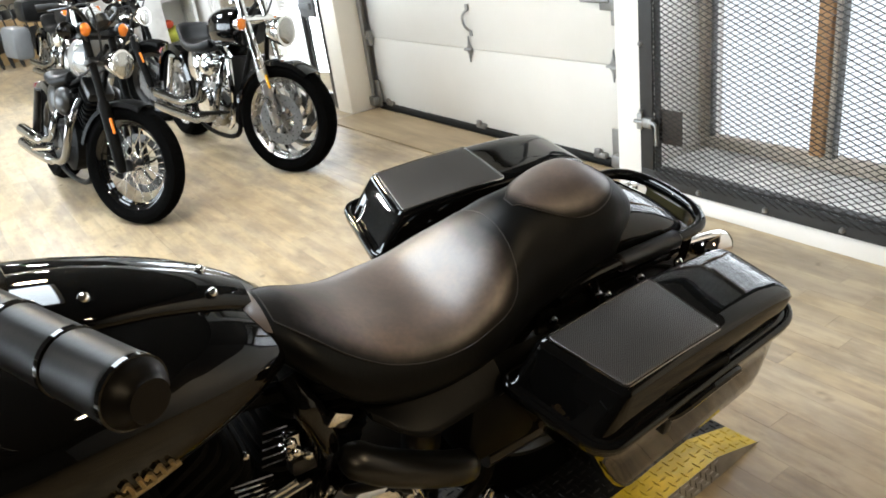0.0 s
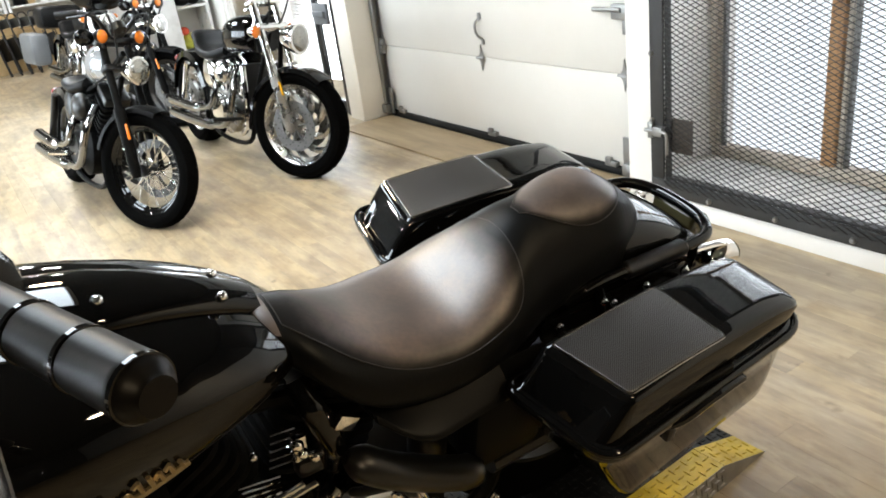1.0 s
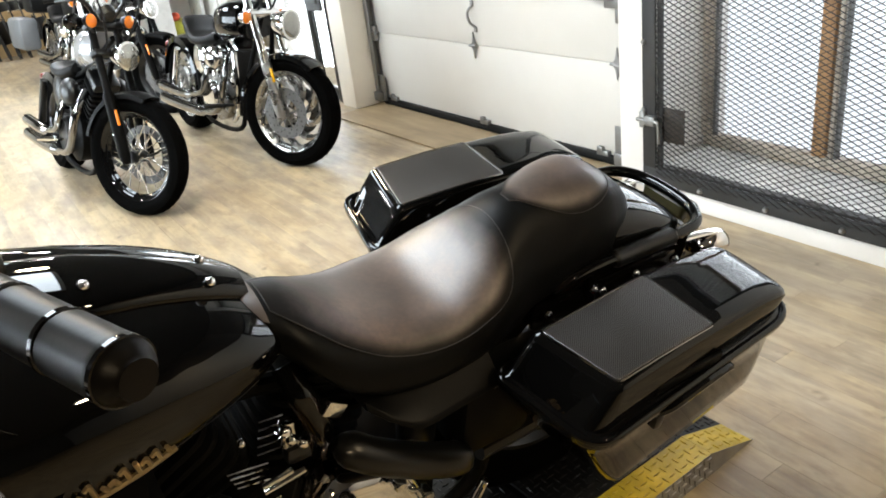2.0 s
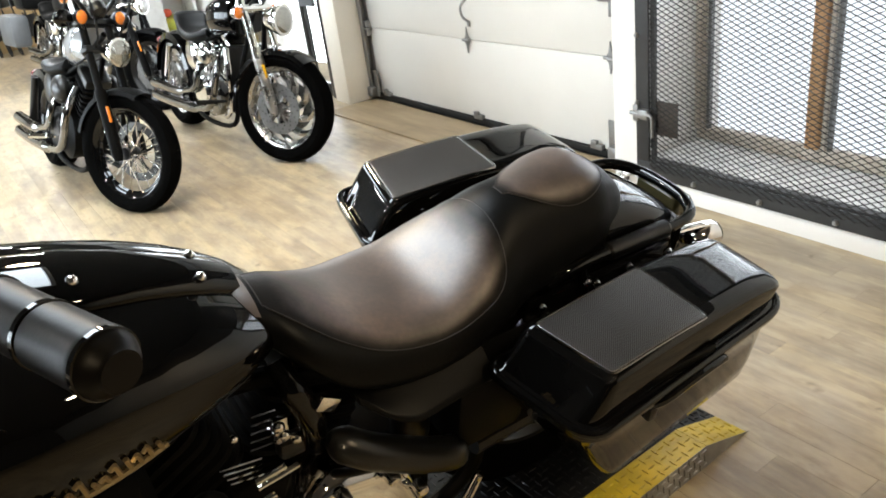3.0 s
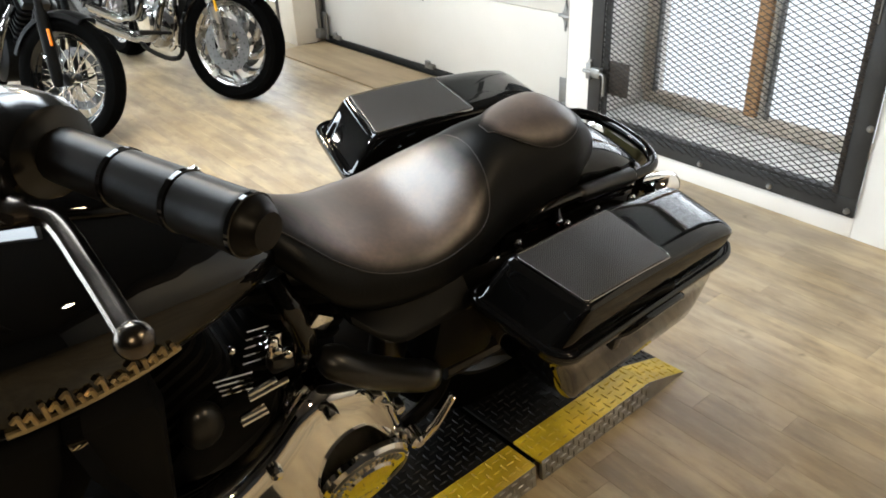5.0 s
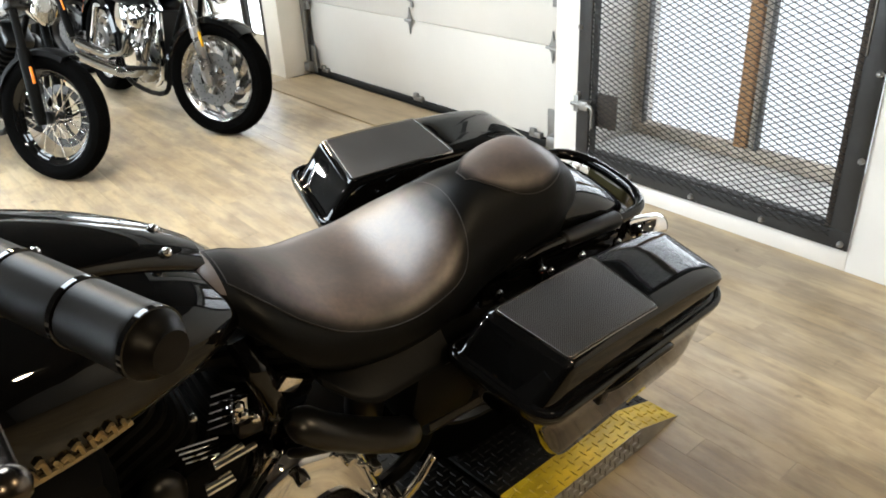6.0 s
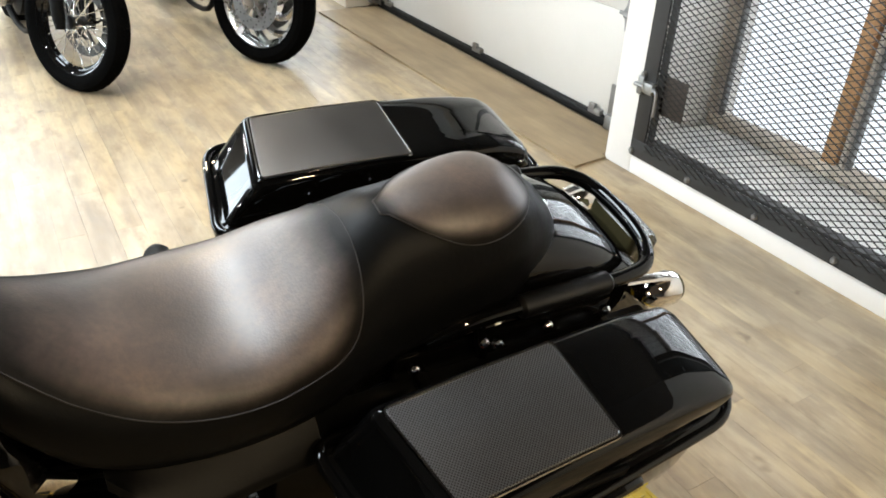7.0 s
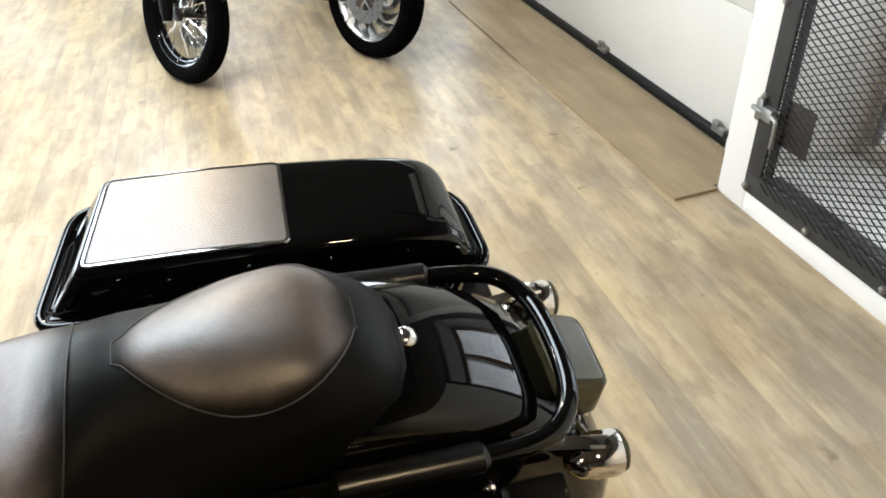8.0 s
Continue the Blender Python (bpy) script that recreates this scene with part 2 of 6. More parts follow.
WORN = simple("yellow_paint_worn_to_steel", (0.50, 0.355, 0.018), 0.36, 0.1, var=0.4, scale=60, grain=120, bumpy=0.1)
YELLOW = simple("worn_yellow_paint", (0.56, 0.40, 0.015), 0.42, 0.1, var=0.3, scale=14, grain=50, bumpy=0.1)
PLATE = simple("black_diamond_plate", (0.005, 0.005, 0.005), 0.46, 0.0, var=0.3, bumpy=0.08, spec=0.2)
ALUPLATE = simple("bare_diamond_plate", (0.36, 0.36, 0.355), 0.33, 0.85, var=0.25, scale=12, bumpy=0.08)
ORANGE = simple("amber_plastic", (0.75, 0.20, 0.02), 0.2, var=0.1, bumpy=0.02, coat=0.4)
YREF = simple("yellow_reflector", (0.80, 0.42, 0.02), 0.2, var=0.1, bumpy=0.02, coat=0.4)
SMOKE = simple("smoked_lens", (0.050, 0.045, 0.022), 0.20, var=0.35, bumpy=0.02, coat=0.0, spec=0.35)
LENS = simple("headlight_lens", (0.42, 0.42, 0.40), 0.14, 0.8, var=0.3, bumpy=0.0, coat=0.4)
GOLD = simple("pale_gold_badge", (0.46, 0.36, 0.20), 0.3, 0.8, var=0.2, bumpy=0.03)
SILVER = simple("silver_grey_paint", (0.26, 0.265, 0.27), 0.25, 0.5, var=0.1, bumpy=0.0, coat=0.7)
WHITEP = simple("white_plastic", (0.72, 0.72, 0.70), 0.3, var=0.06, bumpy=0.02, coat=0.3)
REDP = simple("red_orange_fabric", (0.70, 0.10, 0.05), 0.6, var=0.2)
LIME = simple("lime_green_fabric", (0.42, 0.44, 0.06), 0.7, var=0.35, scale=14)
BOXY = simple("yellow_cardboard", (0.60, 0.50, 0.12), 0.6, var=0.15)
BROWN = simple("brown_cardboard", (0.42, 0.29, 0.14), 0.7, var=0.15)
LUGGAGE = simple("dark_grey_case", (0.10, 0.105, 0.11), 0.45, var=0.2)
GLASS = mat_glass()
DAYLIGHT = mat_glow("overcast_daylight", (0.93, 0.96, 1.0), 2.0)
DAYSKY = mat_glow("pale_blue_daylight", (0.88, 0.94, 1.0), 1.35)
TAIL = simple("dark_red_lens", (0.10, 0.008, 0.006), 0.25, var=0.2, bumpy=0.0)
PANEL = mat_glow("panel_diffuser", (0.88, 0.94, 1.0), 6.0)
TUBE = mat_glow("lamp_diffuser", (1.0, 0.93, 0.82), 9.0)


# ---------- geometry helpers ----------
class Geo:
    """Collects the vertices and faces of one mesh."""

    def __init__(self):
        self.v, self.f = [], []

    def add(self, verts, faces, m=None):
        n = len(self.v)
        self.v += [tuple(m @ Vector(p)) if m else tuple(p) for p in verts]
        self.f += [tuple(i + n for i in f) for f in faces]
        return self

    def box(self, c, s, bev=0.0, m=None):
        bm = bmesh.new()
        bmesh.ops.create_cube(bm, size=1.0, matrix=Matrix.Translation(c) @ Matrix.Diagonal((*s, 1)))
        if bev:
            bmesh.ops.bevel(bm, geom=bm.edges[:], offset=bev, segments=2, profile=0.5, affect="EDGES")
        bm.verts.index_update()
        self.add([v.co[:] for v in bm.verts], [[v.index for v in f.verts] for f in bm.faces], m)
        bm.free()
        return self

    def rings(self, rings, cap=True, closed=False, m=None):
        n = len(rings[0])
        verts = [p for r in rings for p in r]
        faces = []
        k = len(rings)
        for i in range(k if closed else k - 1):
            a, b = i * n, ((i + 1) % k) * n
            for j in range(n):
                faces.append((a + j, a + (j + 1) % n, b + (j + 1) % n, b + j))
        if cap and not closed:
            faces.append(tuple(range(n - 1, -1, -1)))
            faces.append(tuple(range((k - 1) * n, k * n)))
        return self.add(verts, faces, m)

    def tube(self, pts, r, n=10, closed=False, m=None, flat=1.0):
        pts = [Vector(p) for p in pts]
        k = len(pts)
        rad = r if isinstance(r, (list, tuple)) else [r] * k
        rings, up = [], None
        for i, p in enumerate(pts):
            a = pts[(i - 1) % k] if (i or closed) else p
            b = pts[(i + 1) % k] if (i < k - 1 or closed) else p
            d = (b - a).normalized()
            if up is None:
                up = Vector((0, 0, 1)) if abs(d.z) < 0.9 else Vector((1, 0, 0))
            side = d.cross(up).normalized()
            up = side.cross(d).normalized()
            rings.append([p + (side * math.cos(2 * math.pi * j / n) + up * math.sin(2 * math.pi * j / n) * flat) * rad[i] for j in range(n)])
        return self.rings(rings, True, closed, m)

    def lathe(self, prof, m=None, n=28):
        """Turns a profile of (radius, height) round z."""
        return self.rings([[(r * math.cos(2 * math.pi * j / n), r * math.sin(2 * math.pi * j / n), h) for j in range(n)] for r, h in prof], True, False, m)

    def ring(self, R, prof, m=None, n=48):
        """Turns a closed profile of (dr, dh) about the circle of radius R round z."""
        return self.rings([[((R + a) * math.cos(2 * math.pi * j / n), (R + a) * math.sin(2 * math.pi * j / n), h) for a, h in prof] for j in range(n)], False, True, m)

    def ball(self, c, r, nu=16, nv=10, m=None):
        rr = r if isinstance(r, (tuple, list)) else (r, r, r)
        prof = []
        for i in range(nv + 1):
            a = -math.pi / 2 + math.pi * i / nv
            prof.append([(c[0] + rr[0] * max(0.001, math.cos(a)) * math.cos(2 * math.pi * j / nu), c[1] + rr[1] * max(0.001, math.cos(a)) * math.sin(2 * math.pi * j / nu), c[2] + rr[2] * math.sin(a)) for j in range(nu)])
        return self.rings(prof, True, False, m)

    def mesh(self, name, smooth=35):
        me = bpy.data.meshes.new(name)
        me.from_pydata(self.v, [], self.f)
        bm = bmesh.new()
        bm.from_mesh(me)
        bmesh.ops.recalc_face_normals(bm, faces=bm.faces[:])
        bm.to_mesh(me)
        bm.free()
        if smooth:
            me.shade_smooth()
            me.set_sharp_from_angle(angle=radians(smooth))
        return me


def spline(pts, n=8, closed=False):
    """A smooth line through the points."""
    P = [Vector(p) for p in pts]
    k, out = len(P), []
    for i in range(k if closed else k - 1):
        a = P[(i - 1) % k] if (i or closed) else P[0]
        b, c = P[i % k], P[(i + 1) % k]
        d = P[(i + 2) % k] if (i + 2 < k or closed) else P[-1]
        for s in range(n):
            t = s / n
            out.append(0.5 * ((2 * b) + (c - a) * t + (2 * a - 5 * b + 4 * c - d) * t * t + (3 * b - a - 3 * c + d) * t ** 3))
    if not closed:
        out.append(P[-1])
    return out


def interp(table, x):
    """Smooth values between rows (x, a, b, ...)."""
    xs = [r[0] for r in table]
    x = min(max(x, xs[0]), xs[-1])
    i = max(0, min(len(xs) - 2, sum(1 for q in xs if q <= x) - 1))
    t = (x - xs[i]) / (xs[i + 1] - xs[i])
    p0, p1, p2, p3 = table[max(i - 1, 0)], table[i], table[i + 1], table[min(i + 2, len(xs) - 1)]
    return [0.5 * (2 * b + (c - a) * t + (2 * a - 5 * b + 4 * c - d) * t * t + (3 * b - a - 3 * c + d) * t ** 3)
            for a, b, c, d in zip(p0[1:], p1[1:], p2[1:], p3[1:])]


def along(a, b):
    """The pose whose z runs from a towards b, at a."""
    a, b = Vector(a), Vector(b)
    return Matrix.Translation(a) @ (b - a).to_track_quat("Z", "Y").to_matrix().to_4x4()


def part(name, geo, material, parent, label="", smooth=35, kind=""):
    ob = new(name, geo.mesh(name, smooth) if isinstance(geo, Geo) else geo)
    if not ob.data.materials:
        ob.data.materials.append(material)
    ob.parent = parent
    return tagged(ob, label, "", "", kind)


def thing(name, m, label, category, group="", kind=""):
    return_ob = new(name)
    return_ob.empty_display_size = 0.1
    return_ob.matrix_world = m
    return tagged(return_ob, label, category, group, kind)


def solid(name, geo, material, label, category, kind="", m=None, smooth=35, group=""):
    ob = new(name, geo.mesh(name, smooth))
    ob.data.materials.append(material)
    if m is not None:
        ob.matrix_world = m
    return tagged(ob, label, category, group, kind)


# ---------- the room ----------
WX, DX = 2.69, 2.927           # face of the street wall, face of the garage door
GY0, GY1 = 1.402, 2.706        # outer edges of the security gate
HIGH = 2.75                    # ceiling
X0, Y0, Y1 = -5.2, -5.0, 15.0  # the room's other walls


def wall(name, lo, hi, mat, label):
    c = [(a + b) / 2 for a, b in zip(lo, hi)]
    return solid(name, Geo().box(c, [b - a for a, b in zip(lo, hi)], 0.004), mat, label, "wall", "structure")


wall("wall_east_1", (WX, Y0, 0), (WX + 0.12, GY0 - 0.0, 2.06), WALL, "white painted wall beside the security gate")
wall("wall_east_12", (WX, Y0, 2.06), (WX + 0.12, GY0 - 0.0, HIGH), TAUPE, "unseen upper band of the wall, darkened for reflections")
wall("wall_east_2", (WX, GY0, 0), (WX + 0.12, GY1, 0.085), WALL, "low white painted wall below the security gate")
wall("wall_east_3", (WX, GY0, 2.06), (WX + 0.12, GY1, HIGH), TAUPE, "unseen wall above the security gate, darkened for reflections")
wall("wall_east_4", (WX, GY1, 0), (WX + 0.10, 2.858, HIGH), WALL, "white painted post between gate and garage door")
wall("wall_east_5", (WX, 2.858, 2.55), (WX + 0.12, 5.62, HIGH), WALL, "white wall above the garage door")
wall("wall_east_6", (WX, 5.62, 0), (WX + 0.40, 5.85, HIGH), CREAM, "off-white pier beside the garage door")
wall("wall_east_7", (WX, 5.85, 2.15), (WX + 0.12, 6.89, HIGH), WALL, "white wall above the glass door")
wall("wall_east_8", (WX, 8.43, 0), (WX + 0.12, Y1, HIGH), WALL, "white wall behind the parked motorcycles")
wall("wall_east_10", (WX, 6.89, 0), (WX + 0.12, 8.43, 0.25), WALL, "low white wall under the assumed window")
wall("wall_east_11", (WX, 6.89, 2.35), (WX + 0.12, 8.43, HIGH), WALL, "white wall over the assumed window")
wall("wall_east_9", (WX, 6.66, 0), (WX + 0.12, 6.89, 2.15), WALL, "white wall strip beside the blinds")
wall("wall_north", (X0, Y1, 0), (WX + 0.12, Y1 + 0.15, HIGH), CREAM, "far cream wall of the showroom")
wall("wall_west_1", (X0 - 0.15, Y0, 0), (X0, 4.0, HIGH), DIM, "dark grey wall behind the camera")
wall("wall_west_2", (X0 - 0.15, 4.0, 0), (X0, 13.0, 0.5), WALL, "low white wall under the shop windows")
wall("wall_west_3", (X0 - 0.15, 4.0, 2.7), (X0, 13.0, HIGH), WALL, "white wall over the shop windows")
wall("wall_west_4", (X0 - 0.15, 13.0, 0), (X0, Y1, HIGH), WALL, "white wall past the shop windows")
wall("wall_south", (X0, Y0 - 0.15, 0), (WX + 0.12, Y0, HIGH), DIM, "dark grey back wall of the showroom")
solid("ceiling", Geo().box(((X0 + WX) / 2 + 0.4, (Y0 + Y1) / 2, HIGH + 0.06), (WX - X0 + 1.6, Y1 - Y0 + 0.3, 0.12)), CEIL, "dark painted ceiling", "ceiling", "structure")
# recess walls of the garage door
wall("wall_recess_1", (WX + 0.10, 2.80, 0), (DX + 0.14, 2.858, 2.6), WALL, "white side of the garage door recess")
wall("wall_recess_2", (DX + 0.12, 2.86, 0), (DX + 0.20, 5.62, HIGH), WALL, "backing wall behind the garage door")

# ---------- window behind the security gate ----------
wall("wall_niche_1", (WX + 0.12, 0.85, 0), (3.40, GY0 - 0.28, 2.5), WALL, "white side of the window niche")
wall("wall_niche_2", (DX + 0.142, 2.802, 0), (3.40, 2.856, 2.5), WALL, "white far side of the window niche")
wall("wall_niche_3", (WX + 0.12, GY0 - 0.28, 2.06), (3.40, 2.80, 2.21), WALL, "white head of the window niche")
solid("window_sill", Geo().box((3.03, 1.96, 0.075), (0.44, 1.66, 0.05), 0.006), SILL, "dusty white ledge between gate and window", "sill", "structure")


def window_behind_gate():
    w = thing("window_1", pose(3.24, 0, 0), "wood-framed window glowing with daylight behind the gate", "window", "", "structure")
    part("bottom_rail", Geo().box((0, 1.96, 0.131), (0.07, 1.66, 0.058), 0.006), OLDWOOD, w, "weathered grey-brown wood rail")
    part("top_rail", Geo().box((0, 1.96, 2.02), (0.07, 1.66, 0.08), 0.006), OLDWOOD, w)
    for y, wd, mt, lab in ((2.779, 0.040, OLDWOOD, "weathered wooden jamb"), (2.170, 0.062, OAK, "reddish-brown wooden mullion"), (1.155, 0.06, OLDWOOD, "weathered wooden jamb")):
        part("mullion", Geo().box((0, y, 1.07), (0.085, wd, 1.82), 0.006), mt, w, lab)
    for y in (2.124, 2.746):
        part("screen_edge", Geo().box((-0.014, y, 1.07), (0.024, 0.018, 1.82), 0.002), OLDWOOD, w, "pale wooden edge of the insect screen")
    for y in (2.092, 2.724):
        part("screen_track", Geo().box((-0.02, y, 1.07), (0.03, 0.016, 1.82), 0.003), STEEL, w, "grey metal screen track")
    for y0, y1 in ((2.19, 2.77), (1.18, 2.15)):
        p = part("pane", Geo().box((0.015, (y0 + y1) / 2, 1.07), (0.006, y1 - y0, 1.82)), GLASS, w, "clear window pane")
        p.visible_shadow = False
    return w


window_behind_gate()
solid("backdrop_east", Geo().box((3.62, 1.96, 1.2), (0.02, 3.4, 4.2)), DAYSKY, "bright overcast daylight outside the window", "backdrop", "structure")
solid("backdrop_street", Geo().box((3.9, 7.6, 1.3), (0.02, 4.6, 4.4)), DAYLIGHT, "bright overcast daylight outside the glass door", "backdrop", "structure")
solid("backdrop_west", Geo().box((X0 - 0.9, 8.5, 1.6), (0.02, 12.0, 5.0)), DAYLIGHT, "bright overcast daylight outside the shop windows", "backdrop", "structure")


def shop_window(y, width):
    w = thing("window_2", pose(X0 - 0.07, y, 0), "wide shop window with a white frame", "window", "", "structure")
    for z in (0.53, 2.67):
        part("rail", Geo().box((0, 0, z), (0.08, width, 0.07), 0.006), WALL, w)
    for s in (-1, 0, 1):
        part("mullion", Geo().box((0, s * (width / 2 - 0.035), 1.6), (0.078, 0.07, 2.06), 0.006), WALL, w)
    for s in (-1, 1):
        p = part("pane", Geo().box((0, s * width / 4, 1.6), (0.006, width / 2 - 0.09, 2.06)), GLASS, w)
        p.visible_shadow = False


# assumed window: its daylight glow stands in for a bright white wall
def assumed_window():
    w = thing("assumed_window_3", pose(WX + 0.06, 0, 0), "assumed white-framed window glowing in place of a bright white wall", "window", "", "structure")
    for z in (0.28, 2.32):
        part("rail", Geo().box((0, 7.66, z), (0.07, 1.54, 0.06), 0.006), WALL, w)
    for y in (6.92, 8.40):
        part("mullion", Geo().box((0, y, 1.3), (0.068, 0.06, 1.98), 0.006), WALL, w)
    p = part("pane", Geo().box((0, 7.66, 1.3), (0.006, 1.42, 1.98)), GLASS, w)
    p.visible_shadow = False


assumed_window()
for k in range(3):
    shop_window(5.5 + 3.0 * k, 3.0)

area_lamp("daylight_east", look((3.315, 1.96, 1.45), (2.2, 1.96, 1.45)), 1.66, 1.10, 36, DAY)
area_lamp("daylight_west", look((X0 + 0.06, 8.5, 1.6), (2.0, 8.0, 0.4)), 8.7, 2.1, 560, SKYBLUE)
area_lamp("daylight_street", look((2.66, 6.3, 1.1), (0.0, 5.6, 0.2)), 0.8, 1.9, 40, DAY)


# ---------- ceiling lamps ----------
def ceiling_lamp(x, y):
    f = thing("ceiling_light", pose(x, y, HIGH), "round white pendant lamp under the dark ceiling", "ceiling light", "ceiling lights")
    part("stem", Geo().tube([(0, 0, 0), (0, 0, -0.10)], 0.01, 8), SATIN, f)
    part("shade", Geo().lathe([(0.04, -0.08), (0.07, -0.10), (0.13, -0.20), (0.135, -0.21), (0.125, -0.205), (0.06, -0.11)], None, 24), SATIN, f)
    part("bulb", Geo().lathe([(0.0005, -0.115), (0.085, -0.15), (0.10, -0.185), (0.0005, -0.195)], None, 20), TUBE, f, "glowing round lamp glass")
    d = bpy.data.lights.new("pendant_lamp", "AREA")
    d.shape, d.size, d.energy, d.color = "DISK", 0.20, LAMP_WATTS, (WARM if y < 0 or (x > 0.5 and y < 4) else LAMP)
    new("pendant_lamp", d).matrix_world = look((x, y, HIGH - 0.22), (x, y + 0.001, 0))


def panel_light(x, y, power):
    f = thing("unseen_panel_light", pose(x, y, HIGH), "square cool-white panel light, out of view on the dark ceiling", "ceiling light", "ceiling lights")
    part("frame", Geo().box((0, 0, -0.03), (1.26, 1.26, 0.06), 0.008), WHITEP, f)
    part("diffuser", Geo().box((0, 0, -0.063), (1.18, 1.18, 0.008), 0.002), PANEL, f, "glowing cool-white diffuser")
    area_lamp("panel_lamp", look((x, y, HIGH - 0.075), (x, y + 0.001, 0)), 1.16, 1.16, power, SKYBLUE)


panel_light(0.25, 2.45, 64)
# two more panels, unseen and added as cool fill for the far floor
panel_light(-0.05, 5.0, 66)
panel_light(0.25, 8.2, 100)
for lx, ly in ((0.7, 3.3), (-1.7, 3.3), (1.5, -0.7), (-0.9, -1.2), (1.1, 6.6), (-1.7, 6.6), (1.1, 9.6), (-1.7, 9.6), (1.1, 12.6), (-1.7, 12.6)):
    ceiling_lamp(lx, ly)


# ---------- garage door ----------
def hinge_plate(y, z, parent, s=1.0):
    g = Geo()
    g.rings([[(-0.004, y + s * a, z + b) for a, b in ((-0.035, 0), (-0.012, 0.03), (0, 0.085), (0.012, 0.03), (0.035, 0), (0.012, -0.03), (0, -0.085), (-0.012, -0.03))],
             [(-0.012, y + s * a * 0.86, z + b * 0.92) for a, b in ((-0.035, 0), (-0.012, 0.03), (0, 0.085), (0.012, 0.03), (0.035, 0), (0.012, -0.03), (0, -0.085), (-0.012, -0.03))]])
    g.tube([(-0.018, y - 0.035, z), (-0.018, y + 0.035, z)], 0.009, 8)
    return part("hinge", g, GALV, parent, "grey steel diamond hinge")


def garage_door():
    d = thing("door_1", pose(DX, 0, 0), "white sectional overhead garage door, closed", "garage door", "", "structure")
    ya, yb = 3.00, 5.585
    seams = [0.045, 0.543, 1.06, 1.58, 2.10, 2.6]
    for a, b in zip(seams, seams[1:]):
        part("panel", Geo().box((0.028, (ya + yb) / 2, (a + b) / 2), (0.05, yb - ya, b - a - 0.0030), 0.0015), DOORW, d)
    part("rubber_seal", Geo().box((0.015, (ya + yb) / 2, 0.026), (0.06, yb - ya, 0.05), 0.012), RUBBER, d, "black rubber seal along the bottom")
    for y in (3.092, 4.305, 5.545):
        for z in seams[1:3]:
            hinge_plate(y, z, d)
    # lift handle
    g = Geo().tube(spline([(-0.004, 4.292, 0.785), (-0.028, 4.305, 0.76), (-0.034, 4.309, 0.727), (-0.028, 4.299, 0.685), (-0.004, 4.278, 0.655)], 6), 0.008, 8)
    g.box((-0.006, 4.292, 0.797), (0.012, 0.026, 0.04), 0.004).box((-0.006, 4.275, 0.642), (0.012, 0.024, 0.035), 0.004)
    part("lift_handle", g, GALV, d, "curved steel lift handle")
    for y in (4.255, 5.40, 3.2):
        g = Geo().box((-0.012, y, 0.060), (0.03, 0.085, 0.030), 0.004).box((-0.02, y + 0.015, 0.080), (0.022, 0.04, 0.03), 0.004)
        part("bottom_bracket", g, GALV, d, "small galvanised bracket")
    # slide bolt
    g = Geo().box((-0.02, 3.10, 0.855), (0.03, 0.10, 0.075), 0.006).tube([(-0.035, 3.27, 0.865), (-0.035, 3.08, 0.865)], 0.012, 8).box((-0.015, 3.07, 0.79), (0.02, 0.03, 0.09), 0.005)
    part("slide_bolt", g, GALV, d, "galvanised slide bolt")
    for y, s in ((5.603, 1), (2.985, -1)):
        g = Geo().box((-0.02, y, 1.27), (0.055, 0.012, 2.5), 0.003).box((-0.05, y - s * 0.02, 1.27), (0.006, 0.05, 2.5), 0.002).box((0.005, y - s * 0.02, 1.27), (0.006, 0.05, 2.5), 0.002)
        part("track", g, GALV, d, "galvanised vertical door track")
        g = Geo().box((-0.03, y - s * 0.06, 0.13), (0.012, 0.10, 0.20), 0.004).box((-0.055, y - s * 0.04, 0.07), (0.06, 0.07, 0.07), 0.008)
        part("corner_bracket", g, GALV, d, "galvanised corner bracket with roller")
        for z in (0.543, 1.06):
            g = Geo().box((-0.02, y - s * 0.04, z), (0.04, 0.06, 0.11), 0.006).tube([(-0.04, y - s * 0.01, z), (-0.04, y - s * 0.09, z)], 0.012, 8)
            part("roller", g, GALV, d, "roller bracket")


garage_door()
PLY_EDGE = [(2.500, 2.828), (2.686, 2.846), (2.686, 2.874), (2.885, 2.874), (2.885, 5.56), (2.462, 5.56)]
solid("plywood_sheet", Geo().rings([[(x, y, z) for x, y in PLY_EDGE] for z in (0.0008, 0.0120)]), PLY, "worn plywood sheet lying along the garage door", "plywood")


